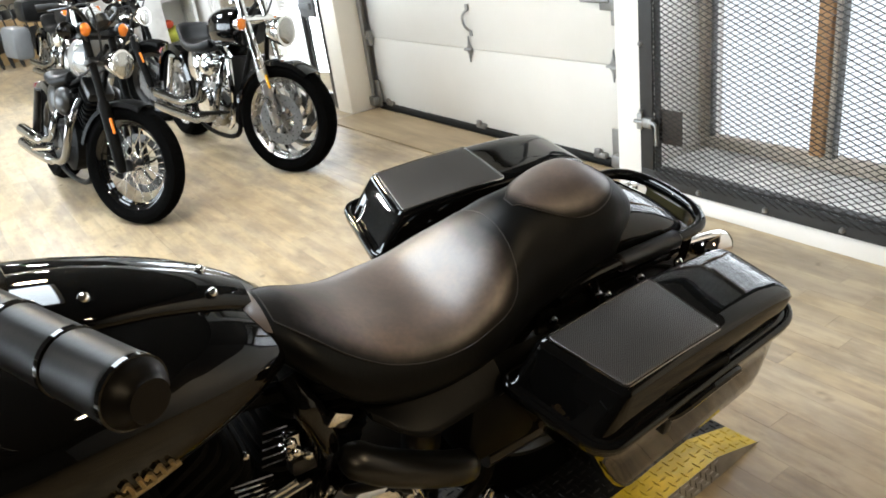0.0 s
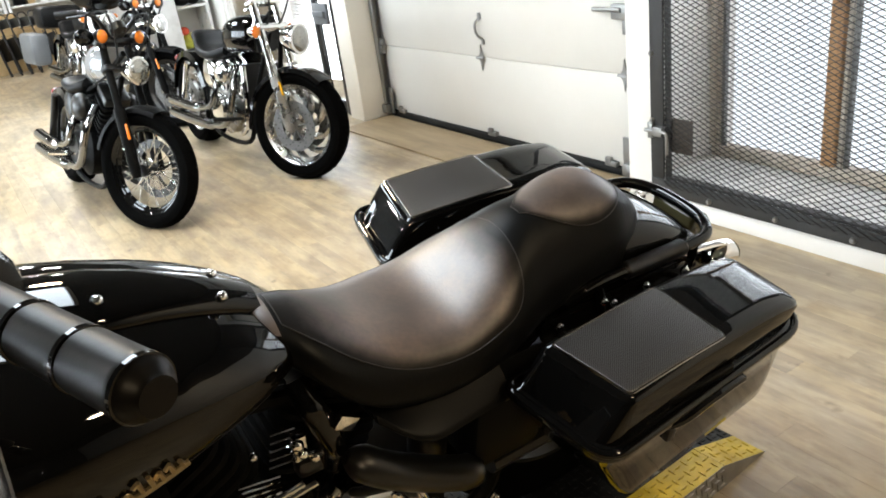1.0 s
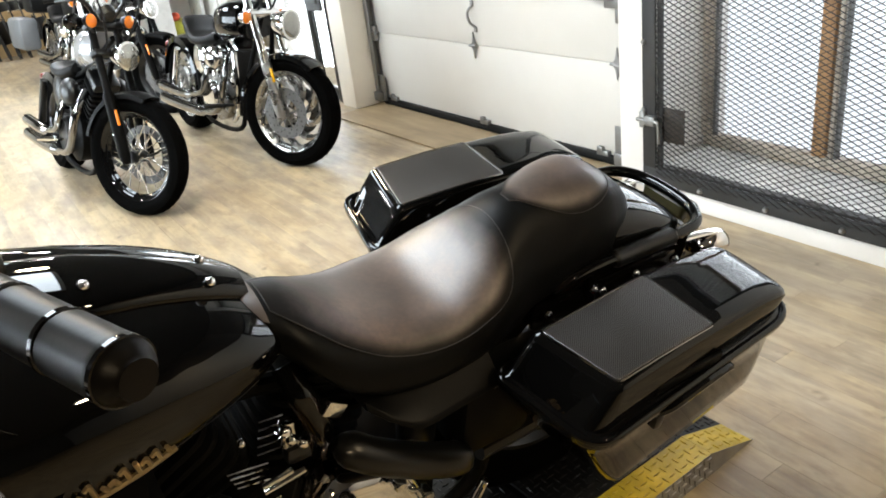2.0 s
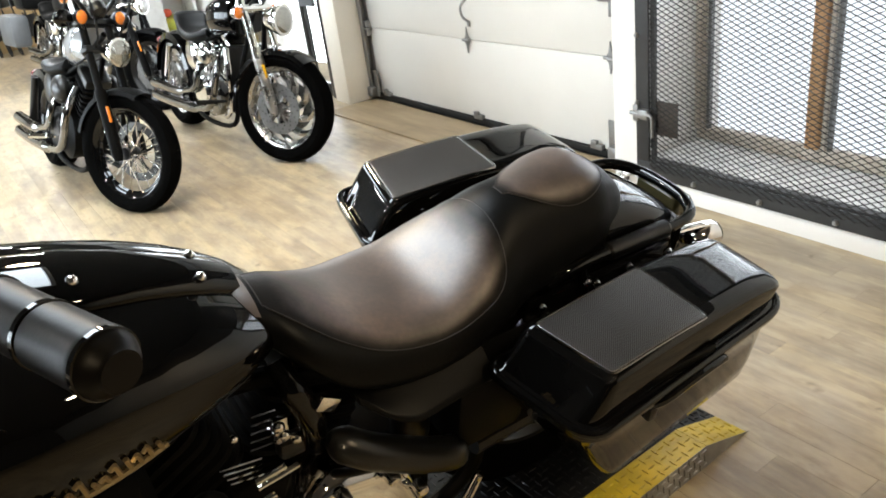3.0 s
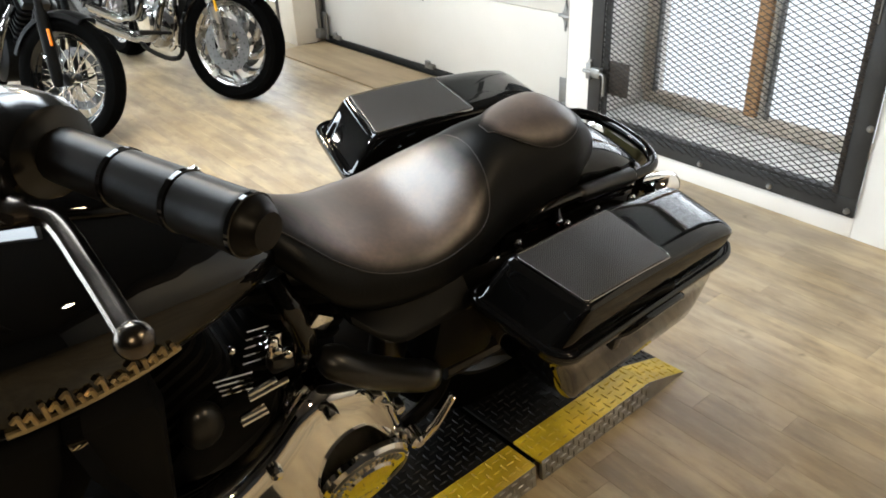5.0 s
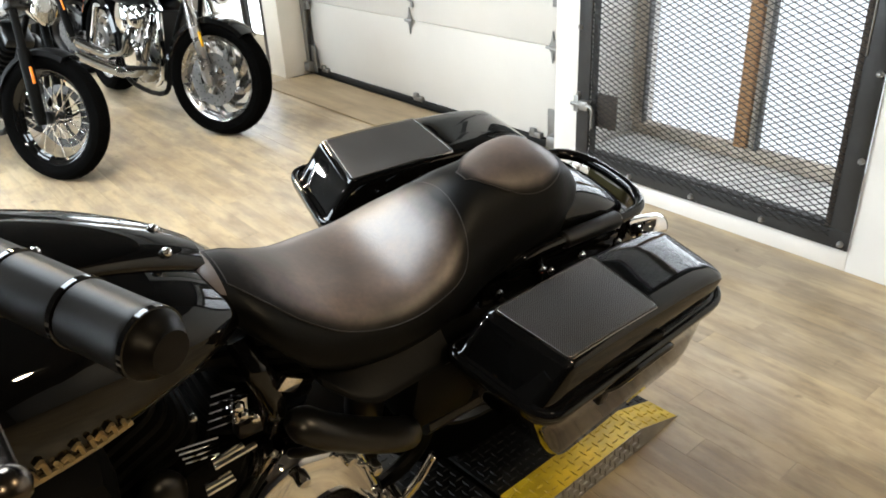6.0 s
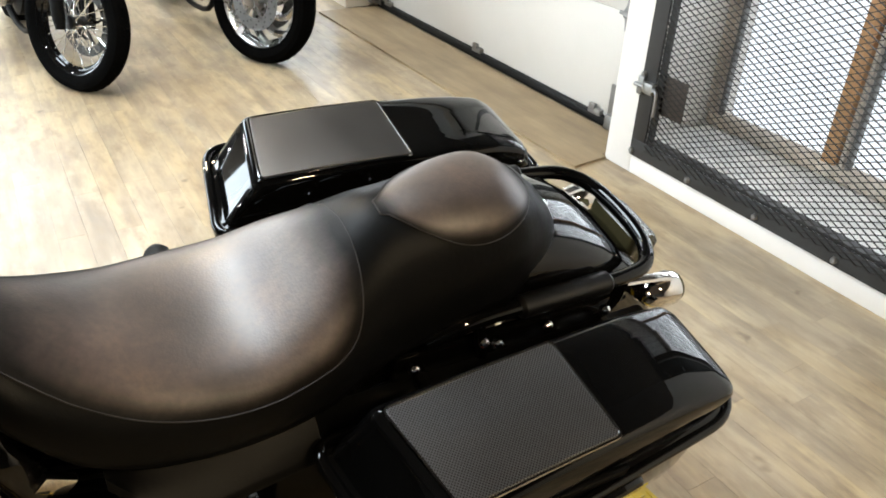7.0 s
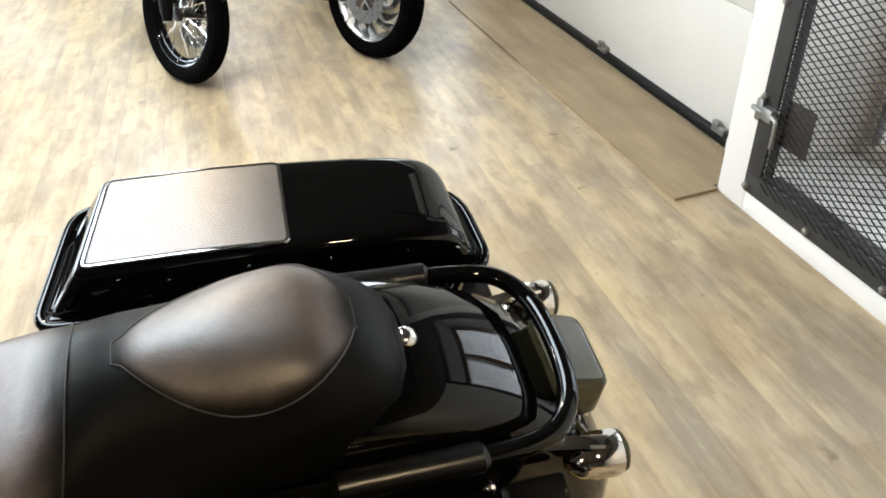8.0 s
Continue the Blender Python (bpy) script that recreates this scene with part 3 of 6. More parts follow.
# ---------- security gate ----------
def security_gate():
    g = thing("security_gate", pose(WX, 0, 0), "dark steel gate of expanded metal bolted over the window", "gate")
    z0, z1, b = 0.085, 2.06, 0.073
    th = 0.012
    part("bottom_bar", Geo().box((-0.008, (GY0 + GY1) / 2, z0 + b / 2), (th, GY1 - GY0, b), 0.002), GATE, g)
    part("top_bar", Geo().box((-0.008, (GY0 + GY1) / 2, z1 - b / 2), (th, GY1 - GY0, b), 0.002), GATE, g)
    for y in (GY0 + b / 2, GY1 - b / 2):
        part("side_bar", Geo().box((-0.008, y, (z0 + z1) / 2), (th, b, z1 - z0 - 2 * b - 0.002), 0.002), GATE, g)
    # inner angle iron
    i0, i1, k0 = GY0 + b, GY1 - b, z0 + b
    part("bottom_angle", Geo().box((0.040, (i0 + i1) / 2, k0 - 0.004), (0.05, i1 - i0, 0.008), 0.001), GATE, g)
    part("side_angle", Geo().box((0.010, i1 - 0.010, 1.06), (0.012, 0.030, 1.84), 0.001), GATE, g)
    part("bottom_strip", Geo().box((0.006, (i0 + i1) / 2, k0 + 0.004), (0.012, i1 - i0, 0.012), 0.001), GATE, g)
    part("hinge_strip", Geo().box((0.006, i0 + 0.012, 1.06), (0.028, 0.024, 1.84), 0.003), RUST, g, "rusty brown strip along the hinge side")
    part("weld_line", Geo().box((-0.016, i0 - 0.006, 1.38), (0.004, 0.006, 1.20), 0.001), GALV, g, "pale line along the hinge side")
    # expanded metal: flat strands in a diamond lattice
    px, pz, w, t = 0.0960, 0.0225, 0.0033, 0.0018
    m = Geo()
    m0, i0, i1 = z0 + 0.042, i0 - 0.002, i1 + 0.002
    ny, nz = int((i1 - i0) / px) + 1, int((z1 - b - m0) / pz)
    verts, faces = [], []
    for r in range(nz):
        zc = m0 + (r + 0.5) * pz
        for s in (1, -1):
            for c in range(2 * ny):
                ya, yb = i0 + c * px / 2, i0 + (c + 1) * px / 2
                if yb > i1 + 0.02:
                    continue
                up = s if c % 2 == 0 else -s
                za, zb = zc - up * pz / 2, zc + up * pz / 2
                n = len(verts)
                xo = -0.0175 + 0.001 * s * (1 if c % 2 else -1)
                for y, z in ((ya, za), (yb, zb)):
                    verts += [(xo - t, y, z - w / 2), (xo - t, y, z + w / 2), (xo + t, y, z + w / 2), (xo + t, y, z - w / 2)]
                for q in range(4):
                    faces.append((n + q, n + (q + 1) % 4, n + 4 + (q + 1) % 4, n + 4 + q))
    m.add(verts, faces)
    me = bpy.data.meshes.new("expanded_metal")
    me.from_pydata(m.v, [], m.f)
    part("expanded_metal", me, LATTICE, g, "diamond lattice of dark expanded metal", kind="stuff")
    bolt = Geo().lathe([(0.0005, -0.0165), (0.006, -0.016), (0.0105, -0.012), (0.012, -0.006), (0.012, 0)], pose(-0.013, 0, 0, 0, 90, 0) @ pose(0, 0, 0), 12).mesh("bolt")
    spots = [(y, 0.108) for y in (1.427, 1.736, 2.056, 2.379, 2.692)] + [(y, z) for y in (1.414, 2.694) for z in (0.43, 0.73, 1.03, 1.33, 1.63, 1.93)]
    for y, z in spots:
        o = part("bolt", bolt, GALV, g, "round steel bolt head")
        o.location = (0, y, z)
    # lock
    part("lock_plate", Geo().box((0.022, 2.563, 0.362), (0.006, 0.128, 0.158), 0.002), RUST, g, "dark steel plate behind the lattice")
    lk = Geo().box((-0.024, 2.650, 0.385), (0.03, 0.055, 0.045), 0.006).tube([(-0.03, 2.725, 0.385), (-0.03, 2.62, 0.385)], 0.009, 10)
    lk.box((-0.022, 2.698, 0.385), (0.016, 0.03, 0.075), 0.004)
    part("latch", lk, GALV, g, "worn steel slide latch")
    part("latch_arm", Geo().tube(spline([(-0.034, 2.625, 0.388), (-0.036, 2.60, 0.382), (-0.036, 2.595, 0.34), (-0.036, 2.595, 0.290)], 5), 0.0075, 8), GALV, g, "bent steel latch arm")


security_gate()


# ---------- glass door and blinds beyond the pier ----------
def glass_door():
    d = thing("door_2", pose(WX + 0.04, 0, 0), "dark-framed glass door with daylight behind", "glass door", "", "structure")
    ya, yb = 5.875, 6.265
    for y in (ya + 0.03, yb - 0.03):
        part("stile", Geo().box((0, y, 1.07), (0.05, 0.06, 2.12), 0.004), SATIN, d)
    for z, h in ((0.07, 0.10), (2.09, 0.08)):
        part("rail", Geo().box((0, (ya + yb) / 2, z), (0.048, yb - ya - 0.12, h), 0.004), SATIN, d)
    p = part("pane", Geo().box((0, (ya + yb) / 2, 1.08), (0.006, yb - ya - 0.12, 1.92)), GLASS, d)
    p.visible_shadow = False
    g = Geo().box((-0.04, (ya + yb) / 2, 0.80), (0.03, yb - ya - 0.14, 0.16), 0.006).box((-0.06, (ya + yb) / 2, 0.80), (0.03, 0.20, 0.05), 0.006)
    part("push_bar", g, LUGGAGE, d, "grey push bar across the glass")


glass_door()


def blinds():
    b = thing("window_blinds", pose(WX + 0.02, 0, 0), "white horizontal blinds lowered over a bright window", "blinds")
    part("head_rail", Geo().box((0, 6.465, 2.11), (0.05, 0.38, 0.05), 0.004), WHITEP, b)
    slat = Geo().box((0, 6.465, 0), (0.034, 0.37, 0.002), 0.0, pose(0, 0, 0, 0, 35, 0)).mesh("slat")
    for k in range(72):
        o = part("slat", slat, WHITEP, b)
        o.location = (0, 0, 0.14 + k * 0.027)
    part("bottom_rail", Geo().box((0, 6.465, 0.11), (0.03, 0.37, 0.02), 0.003), WHITEP, b)


blinds()


# ---------- the black touring motorcycle ----------
# its own axes: x to the rear, y to its right-hand side, z up; it leans on its stand
BIKE = pose(0.887, 1.642, 0.051, 14.8, 1.8, -0.35) @ Matrix.Scale(1.1277, 4)


def rquad(corners, r, n=6, mid=8):
    """A four-cornered outline with rounded corners, as (x, y)."""
    k = len(corners)
    bends = []
    for i in range(k):
        p = Vector(corners[i])
        a, b = (Vector(corners[i - 1]) - p).normalized(), (Vector(corners[(i + 1) % k]) - p).normalized()
        rr = r[i] if isinstance(r, (list, tuple)) else r
        s, e = p + a * rr, p + b * rr
        bends.append([(1 - j / n) ** 2 * s + 2 * (j / n) * (1 - j / n) * p + (j / n) ** 2 * e for j in range(n + 1)])
    out = []
    for i in range(k):
        a, b = bends[i][-1], bends[(i + 1) % k][0]
        out += bends[i] + [a.lerp(b, (j + 1) / (mid + 1)) for j in range(mid)]
    return out


def inset(ring, d):
    c = sum((Vector(p) for p in ring), Vector((0, 0))) / len(ring)
    out = []
    k = len(ring)
    for i in range(k):
        t = (Vector(ring[(i + 1) % k]) - Vector(ring[i - 1]))
        nrm = Vector((-t.y, t.x)).normalized()
        if nrm.dot(c - Vector(ring[i])) < 0:
            nrm = -nrm
        out.append(Vector(ring[i]) + nrm * d)
    return out


def lid_top(x):
    return interp([(-0.12, 0.652), (-0.05, 0.656), (0.05, 0.661), (0.15, 0.6620), (0.25, 0.6605), (0.310, 0.656), (0.348, 0.648), (0.378, 0.631), (0.43, 0.585)], x)[0]


def capped(geo, rings, height=None):
    """Rings from bottom to top, closed above by a fan of smaller rings."""
    last = rings[-1]
    c = Vector((sum(p[0] for p in last), sum(p[1] for p in last), sum(p[2] for p in last))) / len(last)
    more = [[c + (Vector(p) - c) * f for p in last] for f in (0.8, 0.6, 0.4, 0.2, 0.02)]
    if height:
        more = [[(p[0], p[1], height(p[0]) + 0.001) for p in r] for r in more]
    return geo.rings(rings + more)


def saddlebag(bike, s):
    flip = (lambda q: [Vector((p[0], s * p[1])) for p in q])
    rim = flip(rquad([(-0.153, 0.178), (-0.116, 0.380), (0.406, 0.338), (0.416, 0.170)], [0.032, 0.045, 0.070, 0.045], 7))
    top = flip(rquad([(-0.092, 0.198), (-0.062, 0.350), (0.372, 0.328), (0.378, 0.184)], [0.010, 0.010, 0.035, 0.030], 7))
    body = part("saddlebag_body", capped(Geo(), [
        [(p.x, p.y, 0.560) for p in inset(rim, 0.004)],
        [(p.x, p.y, 0.552) for p in inset(rim, 0.010)],
        [(0.408 + (p.x - 0.40) * 0.950, p.y * 0.994, 0.50) for p in inset(rim, 0.012)],
        [(0.416 + (p.x - 0.40) * 0.895, p.y * 0.978, 0.44) for p in inset(rim, 0.012)],
        [(0.420 + (p.x - 0.40) * 0.850, p.y * 0.962, 0.397) for p in inset(rim, 0.013)],
        [(0.420 + (p.x - 0.40) * 0.835, p.y * 0.952, 0.384) for p in inset(rim, 0.017)],
        [(0.418 + (p.x - 0.40) * 0.820, p.y * 0.940, 0.376) for p in inset(rim, 0.028)],
        [(0.412 + (p.x - 0.40) * 0.800, p.y * 0.92, 0.373) for p in inset(rim, 0.05)]]), BLACK, bike, "gloss black hard saddlebag", 40)
    part("lid", capped(Geo(), [
        [(p.x, p.y, 0.5640) for p in inset(rim, 0.006)],
        [(p.x, p.y, 0.5650) for p in rim],
        [(p.x, p.y, 0.5705) for p in inset(rim, -0.004)],
        [(p.x, p.y, 0.5785) for p in inset(rim, -0.004)],
        [(p.x, p.y, 0.5840) for p in inset(rim, 0.003)],
        [(p.x, p.y, 0.5855) for p in inset(rim, 0.014)],
        [(p.x, p.y, lid_top(p.x) - 0.010) for p in inset(top, -0.007)],
        [(p.x, p.y, lid_top(p.x) - 0.003) for p in inset(top, -0.002)],
        [(p.x, p.y, lid_top(p.x)) for p in inset(top, 0.006)],
        [(p.x, p.y, lid_top(p.x) + 0.001) for p in inset(top, 0.03)]], lid_top), BLACK, body, "gloss black saddlebag lid", 50)
    # speaker grille let into the front half of the lid
    gr = flip(rquad([(-0.082, 0.205), (-0.056, 0.342), (0.153, 0.335), (0.149, 0.194)], 0.007, 4))
    part("speaker_grille", capped(Geo(), [[(p.x, p.y, lid_top(p.x) - 0.003) for p in gr], [(p.x, p.y, lid_top(p.x) + 0.0012) for p in gr],
                                          [(p.x, p.y, lid_top(p.x) + 0.0022) for p in inset(gr, 0.0015)]], lambda x: lid_top(x) + 0.0014), GRILLE, body, "perforated dark speaker grille", 30)
    part("lid_bead", Geo().tube([(p.x, p.y, 0.5820) for p in inset(rim, 0.001)], 0.0074, 10, True), BLACK, body, "rounded gloss black bead along the lid's edge", 50)
    trim = [(p.x, p.y, lid_top(p.x) + 0.0006) for p in inset(gr, -0.0022)]
    part("grille_trim", Geo().tube(trim, 0.0021, 6, True), TRIM, body, "thin bright edge round the grille", 40)
    # latch bar on the outer side, under the lid
    a = Geo().tube(spline([(0.035, s * 0.352, 0.545), (0.037, s * 0.366, 0.560), (0.055, s * 0.374, 0.572), (0.12, s * 0.369, 0.574), (0.19, s * 0.363, 0.572), (0.208, s * 0.358, 0.562), (0.210, s * 0.340, 0.548)], 6), 0.0075, 8)
    part("latch_handle", a, BLACK, body, "black latch bar")
    # dark block put where the lid's side has a shaded recess
    part("latch_recess_block", Geo().box((0.105, s * 0.3505, 0.597), (0.150, 0.008, 0.018), 0.003, None), DARK, body, "matt black block drawing the dark latch recess on the lid's side")
    a = Geo().box((0.036, s * 0.360, 0.540), (0.018, 0.020, 0.030), 0.005)
    part("latch_hook", a, CHROME if s > 0 else SATIN, body, "latch hook")
    # rows of small fixings along the inner edge of the lid
    for x in (-0.02, 0.06, 0.10):
        part("lid_screw", Geo().ball((x, s * 0.183, 0.592 + 0.01 * x), 0.005, 8, 6), CHROME, body, "small chrome screw")
    return body


# rows: x, half width, top, lower edge, squareness, sideways shift
SEAT = [(-0.492, 0.040, 0.764, 0.736, 1.00, -0.019), (-0.475, 0.060, 0.769, 0.722, 1.02, -0.024), (-0.430, 0.096, 0.757, 0.690, 1.04, -0.033), (-0.380, 0.118, 0.733, 0.640, 1.01, -0.032),
        (-0.320, 0.132, 0.706, 0.610, 0.95, -0.026), (-0.250, 0.142, 0.692, 0.600, 0.87, -0.021), (-0.180, 0.142, 0.692, 0.602, 0.80, -0.020), (-0.120, 0.138, 0.719, 0.612, 0.86, -0.018),
        (-0.070, 0.124, 0.756, 0.622, 0.99, -0.018), (-0.030, 0.113, 0.774, 0.630, 1.00, -0.016), (0.030, 0.107, 0.781, 0.638, 0.96, -0.015), (0.090, 0.106, 0.786, 0.644, 0.83, -0.010),
        (0.150, 0.102, 0.781, 0.654, 0.73, -0.007), (0.200, 0.085, 0.760, 0.670, 0.76, -0.005), (0.228, 0.064, 0.736, 0.688, 0.80, -0.003), (0.240, 0.035, 0.718, 0.700, 0.86, -0.003)]


def seat_point(x, th, off=0.0):
    """A point of the seat's skin: th 0 at its left lower edge, 90 on top."""
    w, zt, zb, e, shift = interp(SEAT, x)
    c, sn = math.cos(radians(th)), math.sin(radians(th))
    dish = 0.020 * math.exp(-((x + 0.22) / 0.12) ** 2)
    y = -(w + off) * math.copysign(abs(c) ** e, c)
    z = zb + (zt + off - zb) * abs(sn) ** e
    z -= dish * max(0.0, 1 - (y / max(w, 0.01)) ** 2) * abs(sn)
    return Vector((x, y + shift, z))


def seat(bike):
    xs = [-0.492 + 0.732 * i / 60 for i in range(61)]
    rings = []
    for x in xs:
        up = [seat_point(x, a) for a in [180 * j / 28 for j in range(29)]]
        zb, mid = interp(SEAT, x)[2], (up[0].y + up[-1].y) / 2
        low = [Vector((x, mid + (up[-1].y - mid) * f, zb - 0.006)) for f in (0.96, 0.5, -0.5, -0.96)]
        rings.append(up + low)
    st = part("seat", Geo().rings(rings), SKIRT, bike, "black and burnished brown leather two-up seat", 60)
    # burnished rider's pad and passenger's pad, sewn on
    def pad(name, x0, x1, spread, label, puff, fade):
        n, rg = 40, []
        edge_a, edge_b = [], []
        for i in range(n + 1):
            t = math.sin(math.pi / 2 * i / n)
            x = x0 + (x1 - x0) * t
            a = spread(t)
            ln = [seat_point(x, 90 - a + 2 * a * j / 24, puff * min(1.0, 4 * t, 4 * (1 - t)) * math.sin(math.pi * max(0.03, min(0.97, j / 24))) ** 0.5 + 0.0006) for j in range(25)]
            rg.append(ln)
            edge_a.append(ln[0])
            edge_b.append(ln[-1])
        g = Geo()
        m = len(rg[0])
        g.add([p for r in rg for p in r], [(i * m + j, i * m + j + 1, (i + 1) * m + j + 1, (i + 1) * m + j) for i in range(n) for j in range(m - 1)])
        o = part(name, g, LEATHER, st, label, 70)
        soft = (lambda v: v * v * (3 - 2 * v))
        shade = o.data.attributes.new("edge_fade", "FLOAT", "POINT")
        for i in range(n + 1):
            t = math.sin(math.pi / 2 * i / n)
            for j in range(m):
                across = min(1.0, min(j, m - 1 - j) / (m - 1) * 2 / 0.38)
                shade.data[i * m + j].value = soft(across) * soft(min(1.0, t * fade[0], (1 - t) * fade[1]))
        seam = edge_a + rg[-1][1:-1] + edge_b[::-1] + rg[0][1:-1][::-1]
        part("seam", Geo().tube(seam, 0.0009, 5, True), THREAD, st, "thin worn seam")
        return o
    pad("rider_pad", -0.455, -0.062, lambda t: (30 + 33 * (1 - (1 - min(1, t / 0.72)) ** 2.0) ** 0.9) * max(0.02, 1 - (max(0, t - 0.70) / 0.30) ** 9) ** 0.5, "burnished brown leather rider pad", 0.003, (2.2, 6.0))
    pad("passenger_pad", -0.022, 0.192, lambda t: 44 * math.sin(math.pi * min(0.985, max(0.01, t ** 1.25))) ** 0.62 + 1, "burnished brown teardrop passenger pad", 0.005, (6.0, 6.0))
    # front tab
    g = Geo()
    tab = [[seat_point(x, 90 - a + 2 * a * j / 10, 0.0025) for j in range(11)] for x, a in ((-0.490, 50), (-0.480, 50), (-0.471, 50), (-0.462, 48))]
    g.add([p for r in tab for p in r], [(i * 11 + j, i * 11 + j + 1, (i + 1) * 11 + j + 1, (i + 1) * 11 + j) for i in range(3) for j in range(10)])
    o = part("front_tab", g, LEATHER, st, "stitched front tab of the seat", 60)
    o.data.attributes.new("edge_fade", "FLOAT", "POINT").data.foreach_set("value", [0.9] * len(o.data.vertices))


TANK = list(reversed([(-0.428, 0.070, 0.728, 0.708), (-0.455, 0.100, 0.752, 0.700), (-0.50, 0.130, 0.780, 0.690), (-0.55, 0.152, 0.804, 0.680), (-0.60, 0.169, 0.824, 0.672), (-0.67, 0.188, 0.844, 0.662),
        (-0.76, 0.205, 0.860, 0.660), (-0.85, 0.205, 0.868, 0.655), (-0.93, 0.175, 0.862, 0.668), (-0.985, 0.115, 0.845, 0.690), (-1.01, 0.050, 0.825, 0.715)]))


def tank_point(x, th, off=0.0):
    w, zt, zb = interp(TANK, x)
    c, sn = math.cos(radians(th)), math.sin(radians(th))
    zm = zb + 0.32 * (zt - zb)
    y = -(w + off) * math.copysign(abs(c) ** 0.78, c)
    z = zm + ((zt + off - zm) * abs(sn) ** 0.85 if sn >= 0 else -(zm - zb + off) * abs(sn) ** 0.7)
    return Vector((x, y, z))


def fuel_tank(bike):
    xs = [TANK[0][0] + (TANK[-1][0] - TANK[0][0]) * i / 48 for i in range(49)]
    tk = part("fuel_tank", Geo().rings([[tank_point(x, 360 * j / 48) for j in range(48)] for x in xs]), BLACK, bike, "gloss black fuel tank", 60)
    # console along the top
    rg = []
    for i in range(25):
        x = -0.468 - 0.50 * i / 24
        z = interp(TANK, x)[1]
        w = 0.034 + 0.030 * min(1, i / 9)
        rg.append([(x, w * math.cos(radians(a)) * 1.0, z - 0.014 + 0.036 * max(0.0, math.sin(radians(a))) ** 0.6) for a in range(0, 181, 15)])
    part("dash_console", Geo().rings(rg), BLACK, tk, "gloss black console on the tank", 50)
    for x, y in ((-0.517, -0.030), (-0.512, 0.026), (-0.66, -0.03)):
        part("console_bolt", Geo().ball((x, y, interp(TANK, x)[1] + 0.018), 0.0075, 10, 8), CHROME, tk, "chrome dome bolt")
    # badge: plain raised bars on a strip painting the tank's lower-edge bronze reflection
    rnd = random.Random(3)
    strip = [tank_point(-0.625 - 0.20 * i / 10, -8 - 2.2 * math.sin(i / 10 * 3.1), 0.003) for i in range(11)]
    badge = part("badge", Geo().tube(strip, 0.0042, 6, False, None, 1.0), GOLD, tk, "pale gold tank badge with plain raised bars, its strip drawing a bronze reflection")
    for i in range(15):
        x = -0.632 - 0.0125 * i
        h = 5 + rnd.random() * 4.5
        a, b = tank_point(x, -6, 0.004), tank_point(x - 0.004, -6 + h, 0.004)
        part("badge_bar", Geo().tube([a, b], 0.0034, 5), GOLD, badge)
        if i % 3:
            part("badge_bar", Geo().tube([b, tank_point(x - 0.010, -6 + h - 1.5, 0.004)], 0.003, 5), GOLD, badge)
    part("tank_trim", Geo().tube([tank_point(-0.50 - 0.34 * i / 16, -34, 0.002) for i in range(17)], 0.005, 6), SATIN, tk, "dark seam along the bottom of the tank")


def disc_holes(r, w, h, m):
    """Shallow dark plugs set into both faces of a brake disc."""
    g = Geo()
    for k in range(36):
        a = 2 * math.pi * k / 36
        q = r + w * (0.55, 0.0, -0.55)[k % 3]
        g.lathe([(0.0042, -0.0026), (0.0042, 0.0026)], m @ Matrix.Translation((q * math.cos(a), q * math.sin(a), h)), 6)
    return g


